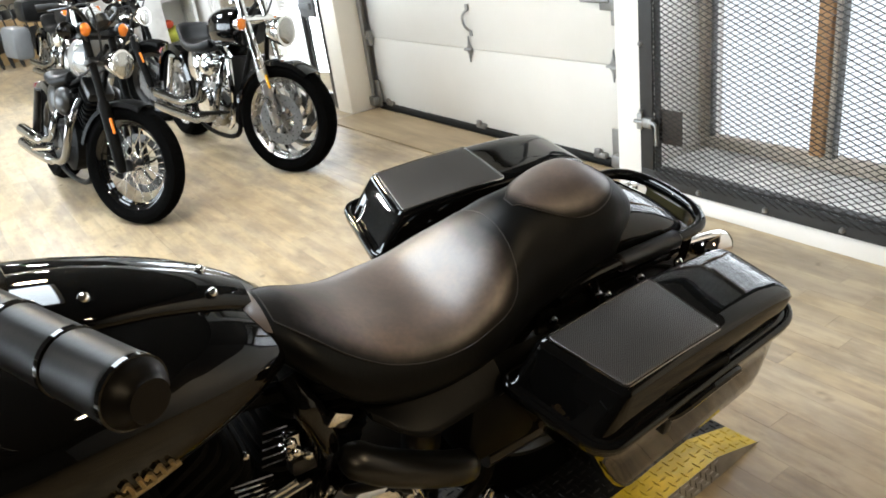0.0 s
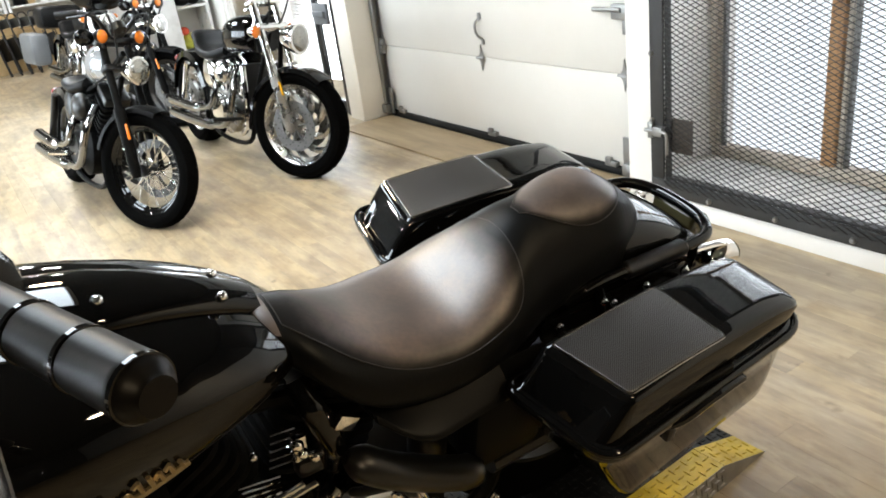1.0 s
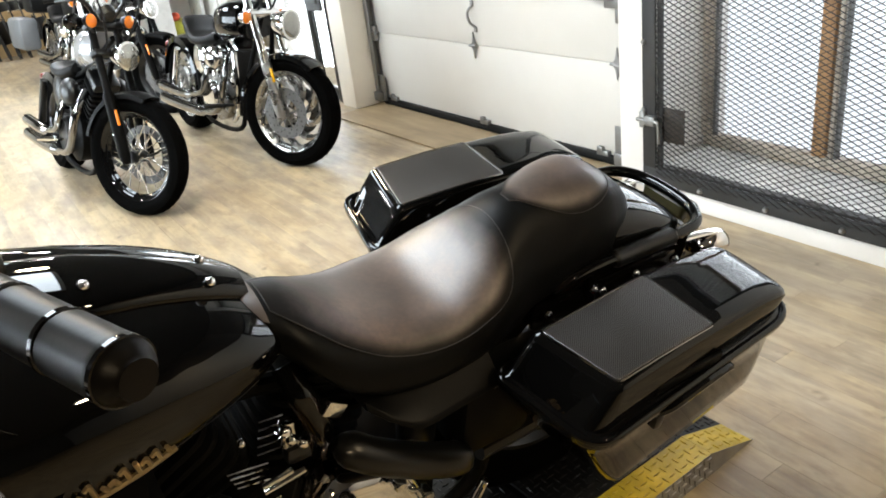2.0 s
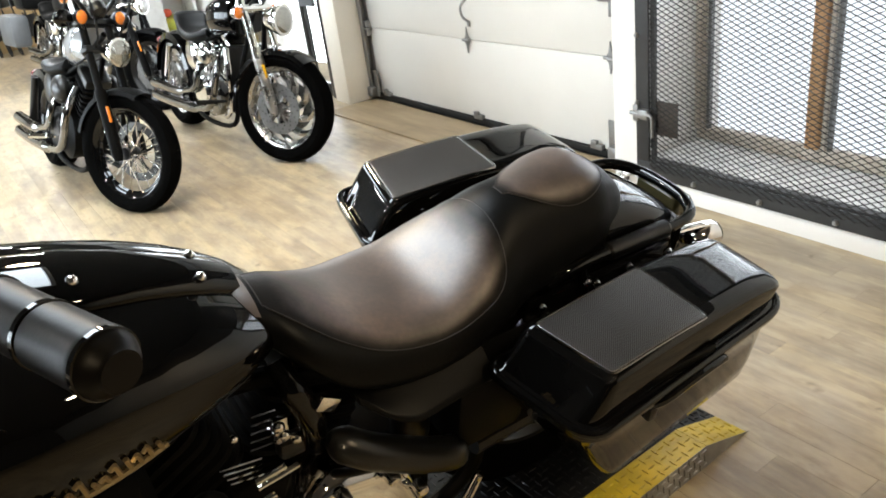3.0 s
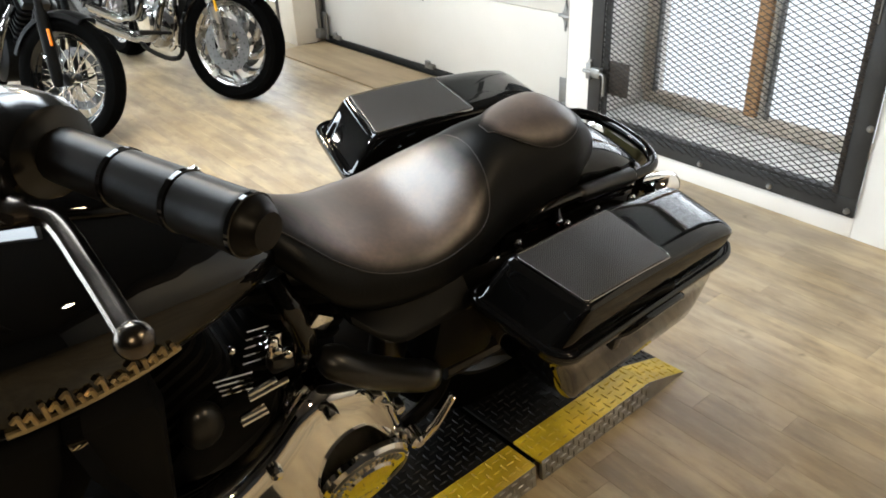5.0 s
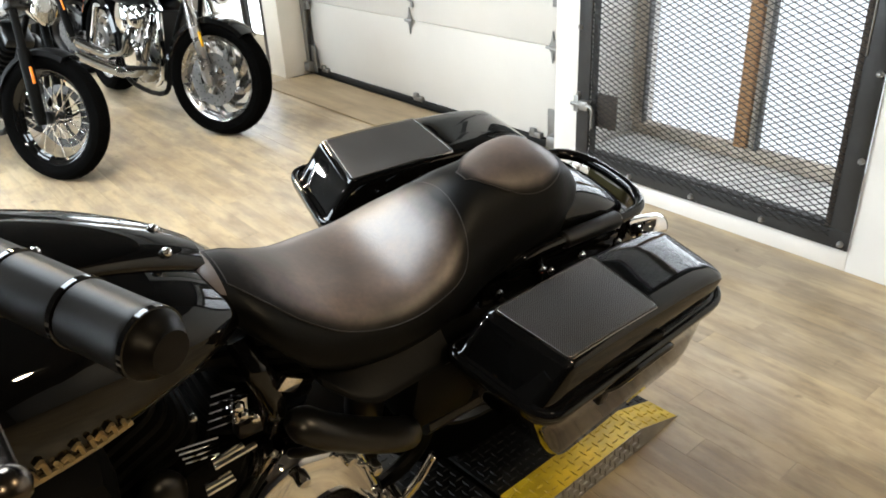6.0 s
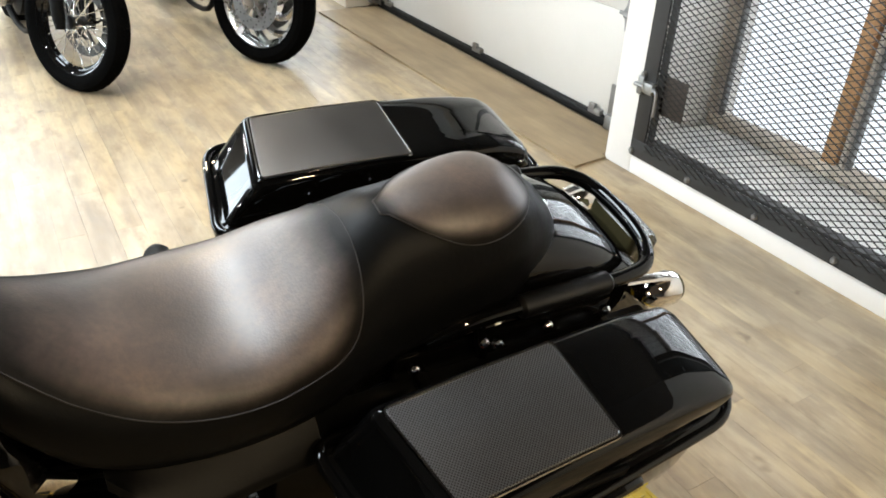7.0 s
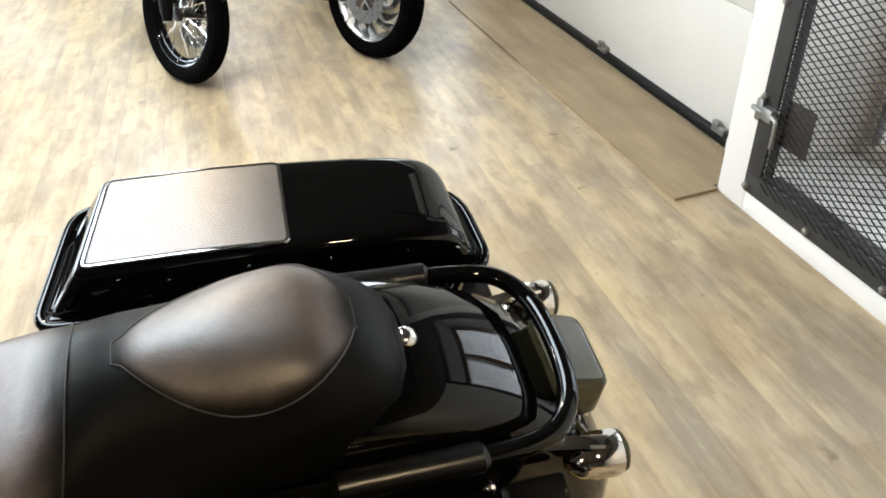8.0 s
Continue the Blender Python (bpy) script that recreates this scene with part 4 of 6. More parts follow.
def wheel(parent, c, R, width, rimR, kind, m=None, rim=CHROME):
    """A wheel whose axle runs along local y."""
    M = (m or Matrix()) @ pose(*c) @ pose(0, 0, 0, 90, 0, 0)
    hw = width / 2
    d = R - rimR
    prof = [(rimR - R - 0.0, -hw * 0.62), (-d * 0.72, -hw * 0.93), (-d * 0.42, -hw), (-d * 0.16, -hw * 0.82), (-0.004, -hw * 0.42), (0, 0), (-0.004, hw * 0.42), (-d * 0.16, hw * 0.82), (-d * 0.42, hw), (-d * 0.72, hw * 0.93), (rimR - R, hw * 0.62), (rimR - R + 0.004, 0)]
    ty = part("tyre", Geo().ring(R, prof, M, 64), TYRE, parent, "black rubber tyre", 30)
    # tread blocks
    g = Geo()
    for k in range(44):
        a = 2 * math.pi * k / 44
        for s in (-1, 1):
            p = [Vector(((R - 0.0005 - 0.012 * u * u * 2) * math.cos(a + 0.10 * u), (R - 0.0005 - 0.012 * u * u * 2) * math.sin(a + 0.10 * u), s * hw * (0.12 + 0.62 * u))) for u in (0, 0.35, 0.7, 1.0)]
            g.tube(p, 0.0035, 4, False, M)
    part("tread", g, TYRE, ty, "tread pattern", 20)
    rp = [(0.0, -hw * 0.66), (0.010, -hw * 0.70), (0.014, -hw * 0.60), (-0.002, -hw * 0.45), (-0.022, -hw * 0.30), (-0.026, 0), (-0.022, hw * 0.30), (-0.002, hw * 0.45), (0.014, hw * 0.60), (0.010, hw * 0.70), (0, hw * 0.66), (-0.012, hw * 0.42), (-0.034, 0), (-0.012, -hw * 0.42)]
    part("rim", Geo().ring(rimR, rp, M, 64), rim, parent, "wheel rim", 40)
    part("hub", Geo().lathe([(0.018, -hw * 0.95), (0.034, -hw * 0.9), (0.036, -hw * 0.5), (0.026, -hw * 0.35), (0.026, hw * 0.35), (0.036, hw * 0.5), (0.034, hw * 0.9), (0.018, hw * 0.95)], M, 20), rim if kind == "cast" else SATIN, parent, "wheel hub")
    if kind == "wire":
        sp = Geo().tube([(0, 0, -0.5), (0, 0, 0.5)], 0.0022, 5).mesh("spoke")
        for k in range(36):
            a = 2 * math.pi * k / 36
            s = 1 if k % 2 else -1
            b = a + (0.42 if (k // 2) % 2 else -0.42)
            p = M @ Vector((0.034 * math.cos(b), 0.034 * math.sin(b), s * hw * 0.62))
            q = M @ Vector(((rimR - 0.02) * math.cos(a), (rimR - 0.02) * math.sin(a), s * hw * 0.15))
            o = part("spoke", sp, CHROME, parent)
            o.matrix_basis = along(p, q) @ pose(0, 0, (q - p).length / 2) @ Matrix.Diagonal((1, 1, (q - p).length, 1))
    elif kind == "cast":
        for k in range(9):
            a = 2 * math.pi * k / 9
            g = Geo()
            rg = []
            for i in range(8):
                t = i / 7
                r = 0.03 + (rimR - 0.045) * t
                aa = a + 0.75 * t * t
                wd = 0.016 + 0.016 * t * t
                tn = Vector((-math.sin(aa), math.cos(aa), 0))
                c0 = Vector((r * math.cos(aa), r * math.sin(aa), 0))
                hh = hw * (0.42 - 0.15 * t)
                rg.append([c0 + tn * wd + Vector((0, 0, hh * 0.6)), c0 + Vector((0, 0, hh)), c0 - tn * wd + Vector((0, 0, hh * 0.6)), c0 - tn * wd - Vector((0, 0, hh * 0.6)), c0 - Vector((0, 0, hh)), c0 + tn * wd - Vector((0, 0, hh * 0.6))])
            g.rings(rg, True, False, M)
            part("spoke", g, rim, parent, "swept cast spoke", 30)
    # brake discs
    sides = (-1, 1) if kind == "cast" else (-1,)
    for s in sides:
        dr = rimR * (0.50 if kind == "cast" else 0.58)
        dw = 0.032 if kind == "cast" else 0.022
        g = Geo().ring(dr, [(-dw, s * hw * 1.02 - 0.002), (dw, s * hw * 1.02 - 0.002), (dw, s * hw * 1.02 + 0.002), (-dw, s * hw * 1.02 + 0.002)], M, 48)
        part("drilling", disc_holes(dr, dw, s * hw * 1.02, M), DARK, parent, "ring of drilled holes", 35, "stuff")
        for k in range(5):
            a = 2 * math.pi * k / 5
            g.tube([(0.03 * math.cos(a), 0.03 * math.sin(a), s * hw), (rimR * 0.36 * math.cos(a + 0.25), rimR * 0.36 * math.sin(a + 0.25), s * hw * 1.02), (rimR * 0.46 * math.cos(a + 0.35), rimR * 0.46 * math.sin(a + 0.35), s * hw * 1.02)], 0.007, 6, False, M)
        part("brake_disc", g, DISC if rim in (SATIN, BLACK) else STEEL, parent, "drilled steel brake disc", 25)


def finned_cylinder(parent, base, top, r, mat, fins=11, name="cylinder", edge=None):
    m = along(base, top)
    h = (Vector(top) - Vector(base)).length
    cyl = part(name, Geo().lathe([(r * 0.7, 0), (r * 0.7, h)], m, 20), mat, parent, "finned engine cylinder")
    for k in range(fins):
        z = h * (k + 0.6) / fins
        q = [(x, y) for x, y in ((p.x, p.y) for p in rquad([(-r, -r * 1.08), (r, -r * 1.08), (r, r * 1.08), (-r, r * 1.08)], r * 0.45, 4))]
        t = h / fins * 0.20
        part("fin", Geo().rings([[(x, y, z - t) for x, y in q], [(x * 1.01, y * 1.01, z) for x, y in q], [(x, y, z + t) for x, y in q]], True, False, m), edge or mat, cyl, "", 30)
    return cyl


def touring_bike():
    b = thing("touring_motorcycle", BIKE, "gloss black touring motorcycle with hard bags, leaning on a lift plate", "motorcycle")
    saddlebag(b, -1)
    saddlebag(b, 1)
    seat(b)
    fuel_tank(b)
    # rear fender round the back wheel
    cx, cz, R = 0.150, 0.325, 0.385
    rg = []
    for i in range(27):
        a = radians(150 - 160 * i / 26)
        rr = R + 0.004 * math.sin(i / 26 * math.pi)
        hw = 0.105
        sec = [(hw, -0.10), (hw, -0.05), (hw * 0.96, -0.024), (hw * 0.80, -0.008), (hw * 0.5, 0), (0, 0.003), (-hw * 0.5, 0), (-hw * 0.80, -0.008), (-hw * 0.96, -0.024), (-hw, -0.05), (-hw, -0.10),
               (-hw + 0.006, -0.10), (-hw * 0.90, -0.035), (0, -0.008), (hw * 0.90, -0.035), (hw - 0.006, -0.10)]
        rg.append([(cx + (rr + d) * math.cos(a), y, cz + (rr + d) * math.sin(a)) for y, d in sec])
    part("rear_fender", Geo().rings(rg), BLACK, b, "gloss black rear fender", 50)
    part("fender_bolt", Geo().lathe([(0.014, 0), (0.014, 0.004), (0.010, 0.010), (0.004, 0.013), (0.0005, 0.0135)], along((0.247, 0, 0.698), (0.258, 0, 0.74)), 16), CHROME, b, "chrome dome bolt behind the seat")
    part("fender_tip", Geo().tube([(cx + (R + 0.004) * math.cos(radians(38)), y, cz + (R - abs(y) * 0.1) * math.sin(radians(38))) for y in (-0.10, -0.06, 0, 0.06, 0.10)], 0.004, 6), CHROME, b, "bright trim across the fender")
    wheel(b, (cx, 0, cz), 0.325, 0.16, 0.205, "cast", None, SATIN)
    # grab rail
    side = [(0.02, 0.118, 0.628), (0.06, 0.122, 0.645), (0.12, 0.122, 0.650), (0.24, 0.121, 0.648), (0.335, 0.119, 0.645), (0.385, 0.108, 0.644), (0.413, 0.075, 0.644), (0.423, 0.03, 0.645)]
    loop = spline(side + [(x, -y, z) for x, y, z in reversed(side)], 6)
    rail = part("grab_rail", Geo().tube(loop, 0.0115, 12), BLACK, b, "gloss black tubular grab rail round the fender", 50)
    for s in (-1, 1):
        part("rail_sleeve", Geo().tube([(0.15, s * 0.122, 0.650), (0.155, s * 0.122, 0.650), (0.30, s * 0.121, 0.648), (0.305, s * 0.120, 0.648)], [0.012, 0.0165, 0.0165, 0.012], 12), SATIN, rail, "thicker black sleeve on the rail")
        part("rail_bracket", Geo().tube(spline([(0.09, s * 0.122, 0.648), (0.10, s * 0.127, 0.61), (0.12, s * 0.118, 0.56)], 5), 0.009, 8), BLACK, rail)
        part("rail_bracket", Geo().tube(spline([(0.345, s * 0.115, 0.645), (0.34, s * 0.12, 0.60), (0.33, s * 0.112, 0.55)], 5), 0.009, 8), BLACK, rail)
        for x, z in ((0.10, 0.612), (0.125, 0.60), (0.205, 0.606), (0.31, 0.60), (0.0, 0.60)):
            part("docking_bolt", Geo().ball((x, s * 0.134, z), 0.0085, 10, 8), CHROME, b, "small chrome docking bolt")
        part("fender_strut", Geo().box((0.16, s * 0.116, 0.585), (0.36, 0.012, 0.05), 0.006), BLACK, b, "gloss black fender strut")
        # added filler strip, blacks out the yellow showing between fender and bag
        part("bag_gap_filler", Geo().box((0.13, s * 0.150, 0.553), (0.56, 0.070, 0.016), 0.006), SATIN, b, "black filler strip between fender and bag")
        part("bag_bracket", Geo().tube([(0.02, s * 0.125, 0.565), (0.02, s * 0.20, 0.565)], 0.010, 8), SATIN, b)
        part("bag_bracket", Geo().tube([(0.33, s * 0.125, 0.560), (0.33, s * 0.20, 0.560)], 0.010, 8), SATIN, b)
        # turn signals on a chrome arm
        sg = part("turn_signal", Geo().lathe([(0.0005, -0.045), (0.012, -0.043), (0.022, -0.032), (0.027, -0.012), (0.028, 0.012), (0.026, 0.018)], along((0.455, s * 0.112, 0.572), (0.555, s * 0.112, 0.572)), 20), CHROME, b, "chrome bullet turn signal")
        part("lens", Geo().lathe([(0.0255, 0.017), (0.024, 0.024), (0.014, 0.030), (0.0005, 0.032)], along((0.455, s * 0.112, 0.572), (0.555, s * 0.112, 0.572)), 20), SMOKE, sg, "smoked signal lens")
        part("signal_visor", Geo().tube(spline([(0.335, s * 0.100, 0.602), (0.38, s * 0.100, 0.602), (0.43, s * 0.108, 0.602), (0.455, s * 0.112, 0.600)], 5), [0.004] + [0.0085] * 14 + [0.009], 8, False, None, 0.5), CHROME, sg, "chrome blade over the signal")
        part("signal_stalk", Geo().tube(spline([(0.40, 0, 0.560), (0.43, s * 0.04, 0.562), (0.445, s * 0.09, 0.568)], 5), 0.010, 10), CHROME, sg)
        part("stalk_nut", Geo().lathe([(0.011, 0), (0.011, 0.012), (0.006, 0.016)], along((0.425, s * 0.098, 0.556), (0.405, s * 0.085, 0.550)), 6), CHROME, sg)
    part("red_reflector", Geo().box((0.076, -0.163, 0.585), (0.020, 0.012, 0.010), 0.003), REDP, b, "small red reflector beside the bag")
    part("paper_tag", Geo().box((0.068, -0.175, 0.583), (0.024, 0.014, 0.004), 0.001), WHITEP, b, "small white tag beside the bag")
    # tail light
    q = rquad([(0.415, -0.055), (0.485, -0.052), (0.485, 0.052), (0.415, 0.055)], [0.012, 0.02, 0.02, 0.012], 5)
    tl = part("tail_light", capped(Geo(), [[(p.x, p.y, 0.545) for p in inset(q, 0.012)], [(p.x, p.y, 0.558) for p in q], [(p.x, p.y, 0.62 - 0.35 * (p.x - 0.45)) for p in q], [(p.x, p.y, 0.628 - 0.35 * (p.x - 0.45)) for p in inset(q, 0.007)]]), SMOKE, b, "smoked tail light lens", 40)
    part("housing", Geo().box((0.43, 0, 0.54), (0.09, 0.10, 0.03), 0.008), CHROME, tl, "chrome tail light base")
    part("plate_bracket", Geo().box((0.475, 0, 0.47), (0.012, 0.16, 0.10), 0.004), SATIN, b, "black plate bracket")
    # side covers and frame
    for s in (-1, 1):
        rg = []
        k = 1.0 if s < 0 else 0.72
        for i in range(17):
            t = i / 16
            x = -0.362 + 0.227 * t
            dip, aft = math.sin(math.pi / 2 * min(1.0, t / 0.36)), max(0.0, (t - 0.36) / 0.64)
            yc, zc = 0.162 + 0.043 * dip - 0.018 * aft, 0.602 - 0.039 * dip - 0.007 * aft
            rg.append([(x, s * k * 0.125, 0.607), (x, s * k * (0.6 * 0.140 + 0.4 * yc), 0.600 * 0.6 + 0.4 * zc), (x, s * k * (yc - 0.007), zc + 0.009), (x, s * k * (yc - 0.001), zc + 0.003), (x, s * k * yc, zc - 0.001), (x, s * k * (yc - 0.005), zc - 0.005), (x, s * k * (yc - 0.045), zc - 0.012), (x, s * k * 0.09, 0.585)])
        part("side_cover", Geo().rings(rg), SKIRT, b, "satin black side cover under the seat", 50)
        part("frame_tube", Geo().tube(spline([(-0.95, s * 0.05, 0.80), (-0.72, s * 0.05, 0.66), (-0.45, s * 0.06, 0.62), (-0.25, s * 0.09, 0.54), (-0.12, s * 0.11, 0.40), (-0.10, s * 0.11, 0.22), (-0.30, s * 0.12, 0.16), (-0.70, s * 0.12, 0.16), (-0.90, s * 0.06, 0.40), (-0.97, s * 0.03, 0.76)], 6), 0.016, 10), DARK, b)
        part("swing_arm", Geo().tube([(-0.12, s * 0.13, 0.33), (0.15, s * 0.12, 0.325)], 0.024, 10), SATIN, b)
        if s > 0:
            part("crash_guard", Geo().tube(spline([(-0.02, s * 0.15, 0.46), (-0.09, s * 0.20, 0.46), (-0.125, s * 0.22, 0.43), (-0.11, s * 0.20, 0.37), (-0.05, s * 0.16, 0.34)], 6), 0.009, 8), BLACK, b, "black saddlebag guard bar")
        if s > 0:
            part("passenger_peg", Geo().tube([(-0.20, s * 0.17, 0.345), (-0.20, s * 0.30, 0.36), (-0.20, s * 0.385, 0.368), (-0.20, s * 0.395, 0.369)], [0.012, 0.018, 0.022, 0.014], 12), RUBBER, b, "rubber passenger peg")
        part("footboard", Geo().box((-0.62, s * 0.30, 0.235), (0.30, 0.10, 0.022), 0.008), RUBBER, b, "rubber rider footboard")
        # unseen shield and guard, added to hide bright floor below the tank
        rg = [[(-0.735 - 0.15 * t - 0.04 * math.sin(3.1 * u), s * (0.10 + (0.22 - 0.08 * t) * u), 0.69 - 0.44 * t - 0.05 * u) for u in (0, 0.25, 0.5, 0.75, 1.0)] + [(-0.715 - 0.15 * t - 0.04 * math.sin(3.1 * u), s * (0.10 + (0.22 - 0.08 * t) * u), 0.685 - 0.44 * t - 0.05 * u) for u in (1.0, 0.75, 0.5, 0.25, 0)] for t in (0, 0.17, 0.33, 0.5, 0.66, 0.83, 1.0)]
        part("assumed_leg_shield", Geo().rings(rg), BLACK, b, "assumed gloss black leg shield hiding the floor", 50)
        part("assumed_guard", Geo().tube(spline([(-0.88, s * 0.06, 0.52), (-0.86, s * 0.24, 0.52), (-0.84, s * 0.36, 0.42), (-0.84, s * 0.34, 0.26), (-0.86, s * 0.10, 0.18)], 6), 0.014, 10), BLACK, b, "assumed gloss black engine guard")
    # engine
    part("crankcase", Geo().lathe([(0.12, -0.13), (0.16, -0.10), (0.165, 0.10), (0.12, 0.13)], pose(-0.48, 0, 0.30, 90, 0, 0), 28).box((-0.30, 0, 0.30), (0.22, 0.24, 0.22), 0.03), DARK, b, "black engine crankcase")
    # unseen filler block, added to black out the gap before the engine
    part("filler_block", Geo().box((-0.805, -0.02, 0.38), (0.31, 0.40, 0.58), 0.05, None), DARK, b, "black filler block in front of the engine")
    finned_cylinder(b, (-0.46, 0, 0.36), (-0.375, 0, 0.60), 0.085, DARK, 10)
    finned_cylinder(b, (-0.52, 0, 0.36), (-0.66, 0, 0.58), 0.085, DARK, 10)
    for a, c in (((-0.375, 0, 0.60), (-0.360, 0, 0.635)), ((-0.66, 0, 0.58), (-0.675, 0, 0.612))):
        part("rocker_box", Geo().box((0, 0, 0.02), (0.14, 0.17, 0.05), 0.014, along(a, c)), SATIN, b, "black rocker box")
    for k in range(5):
        part("fin_edge", Geo().tube([(-0.500 - 0.002 * k, -0.096, 0.594 - 0.0165 * k), (-0.464 - 0.002 * k, -0.096, 0.590 - 0.0165 * k)], 0.0017, 5), CHROME, b, "bright edge of a cooling fin")
    for k in range(4):
        part("fin_edge", Geo().tube([(-0.556 + 0.004 * k, -0.098, 0.517 - 0.0125 * k), (-0.494, -0.098, 0.505 - 0.0125 * k)], 0.0018, 5), CHROME, b, "bright edge of a cooling fin")
    part("intake_pipe", Geo().tube(spline([(-0.452, -0.085, 0.672), (-0.444, -0.112, 0.640), (-0.430, -0.122, 0.603), (-0.420, -0.124, 0.561), (-0.415, -0.112, 0.505)], 6), [0.018] * 6 + [0.021] * 19, 14), BLACK, b, "curved gloss black pipe")
    part("pipe_clamp", Geo().box((0, 0, 0), (0.034, 0.012, 0.026), 0.003, pose(-0.405, -0.142, 0.612, 0, 35, 0)), CHROME, b, "chrome clamp")
    part("spark_cap", Geo().box((-0.448, -0.108, 0.520), (0.05, 0.03, 0.035), 0.010), SATIN, b)
    part("lifter_block", Geo().ball((-0.471, -0.120, 0.582), 0.010, 10, 8).ball((-0.464, -0.122, 0.562), 0.009, 10, 8).ball((-0.446, -0.122, 0.545), 0.010, 10, 8).box((-0.466, -0.112, 0.568), (0.022, 0.018, 0.05), 0.004), CHROME, b, "small chrome fittings")
    for p, q, r in (((-0.517, -0.130, 0.500), (-0.470, -0.130, 0.507), 0.0048), ((-0.515, -0.130, 0.486), (-0.450, -0.130, 0.496), 0.0052), ((-0.534, -0.140, 0.464), (-0.494, -0.140, 0.469), 0.0058), ((-0.533, -0.140, 0.451), (-0.490, -0.140, 0.457), 0.0066)):
        part("pushrod_tube", Geo().tube([p, q], r, 10), CHROME, b, "short chrome tube")
    for x, z in ((-0.534, 0.594), (-0.499, 0.472)):
        part("engine_bolt", Geo().ball((x, -0.118, z), 0.0065, 10, 8), CHROME, b, "small chrome bolt head")
    # black exhaust cover on the left
    part("heat_shield", Geo().tube(spline([(-0.41, -0.150, 0.548), (-0.36, -0.175, 0.514), (-0.28, -0.185, 0.462), (-0.21, -0.178, 0.412), (-0.17, -0.15, 0.372)], 6), [0.012, 0.020, 0.026] + [0.030] * 18 + [0.024, 0.018, 0.010, 0.006], 14, False, None, 0.9), SATIN, b, "satin black curved heat shield")
    # chrome primary cover
    out = [(-0.262, 0.36), (-0.290, 0.430), (-0.325, 0.457), (-0.37, 0.468), (-0.412, 0.474), (-0.454, 0.452), (-0.503, 0.400), (-0.58, 0.352), (-0.68, 0.335), (-0.755, 0.295), (-0.77, 0.23), (-0.70, 0.15), (-0.55, 0.135), (-0.38, 0.150), (-0.275, 0.185), (-0.238, 0.27)]
    oc = [Vector((p.x, p.y)) for p in spline([(x, z, 0) for x, z in out], 4, True)]
    pr = part("primary_cover", capped(Geo(), [[(p.x, y + 0.16 * (p.y - 0.30), p.y) for p in inset(oc, d)] for y, d in ((-0.13, 0.0), (-0.175, 0.0), (-0.192, 0.004), (-0.201, 0.014), (-0.206, 0.030))]), CHROME, b, "polished chrome primary cover", 50)
    dc = pose(-0.340, -0.208, 0.266, 99, 0, 0)
    dy = part("derby_cover", Geo().lathe([(0.088, 0), (0.088, 0.010), (0.083, 0.017), (0.074, 0.020), (0.050, 0.021), (0.046, 0.026), (0.0005, 0.028)], dc, 48), CHROME, pr, "round chrome derby cover")
    for k in range(26):
        a = radians(30 + 300 * k / 26)
        part("badge_bar", Geo().box((0, 0, 0), (0.0045, 0.013, 0.003), 0.0008, dc @ Matrix.Translation((0.063 * math.cos(a), 0.063 * math.sin(a), 0.0215)) @ Matrix.Rotation(a - math.pi / 2, 4, "Z")), STEEL, dy, "dark raised bar")
    part("ring", Geo().ring(0.0775, [(-0.002, 0.018), (0.002, 0.018), (0.002, 0.021), (-0.002, 0.021)], dc, 48), STEEL, dy)
    for k in range(5):
        a = radians(18 + 72 * k)
        part("screw", Geo().ball((0.0775 * math.cos(a), 0.0775 * math.sin(a), 0.018), 0.005, 8, 6, dc), CHROME, dy)
    for x, z in ((-0.275, 0.388), (-0.328, 0.450), (-0.410, 0.458), (-0.505, 0.376), (-0.60, 0.340), (-0.73, 0.300)):
        part("cover_bolt", Geo().lathe([(0.012, 0), (0.012, 0.016), (0.009, 0.022), (0.0005, 0.023)], pose(x, -0.185, z, 90, 0, 0), 12), CHROME, pr, "chrome cover bolt")
    part("shift_lever", Geo().tube(spline([(-0.190, -0.238, 0.412), (-0.193, -0.236, 0.395), (-0.212, -0.232, 0.335), (-0.228, -0.222, 0.290)], 6), [0.005] + [0.0085] * 17 + [0.010], 10, False, None, 0.6), CHROME, b, "chrome lever behind the primary cover")
    part("lever_boss", Geo().lathe([(0.016, 0), (0.016, 0.03), (0.010, 0.035)], pose(-0.235, -0.195, 0.292, 90, 0, 0), 14), CHROME, b)
    # filler box added to black out bright reflections ahead of the bag
    part("dark_filler_box", Geo().box((-0.115, -0.125, 0.465), (0.15, 0.10, 0.17), 0.02), DARK, b, "black filler box in front of the bag")
    part("reservoir", Geo().lathe([(0.030, 0), (0.034, 0.01), (0.034, 0.07), (0.026, 0.08)], pose(-0.235, -0.10, 0.40), 18), SATIN, b)
    part("horn_cover", Geo().ball((-0.585, -0.115, 0.455), (0.035, 0.028, 0.045), 16, 12), SATIN, b, "satin black cover between the cylinders")
    # handlebar with the left-hand controls
    bar = part("handlebar", Geo().tube(spline([(-0.93, -0.02, 0.95), (-0.93, -0.10, 1.02), (-0.86, -0.22, 1.10), (-0.80, -0.30, 1.122), (-0.739, -0.405, 1.138), (-0.70, -0.50, 1.158)], 6), 0.0125, 12), SATIN, b, "satin black handlebar")
    ga, gb = Vector((-0.752, -0.375, 1.136)), Vector((-0.690, -0.524, 1.160))
    L = (gb - ga).length
    gm = along(ga, gb)
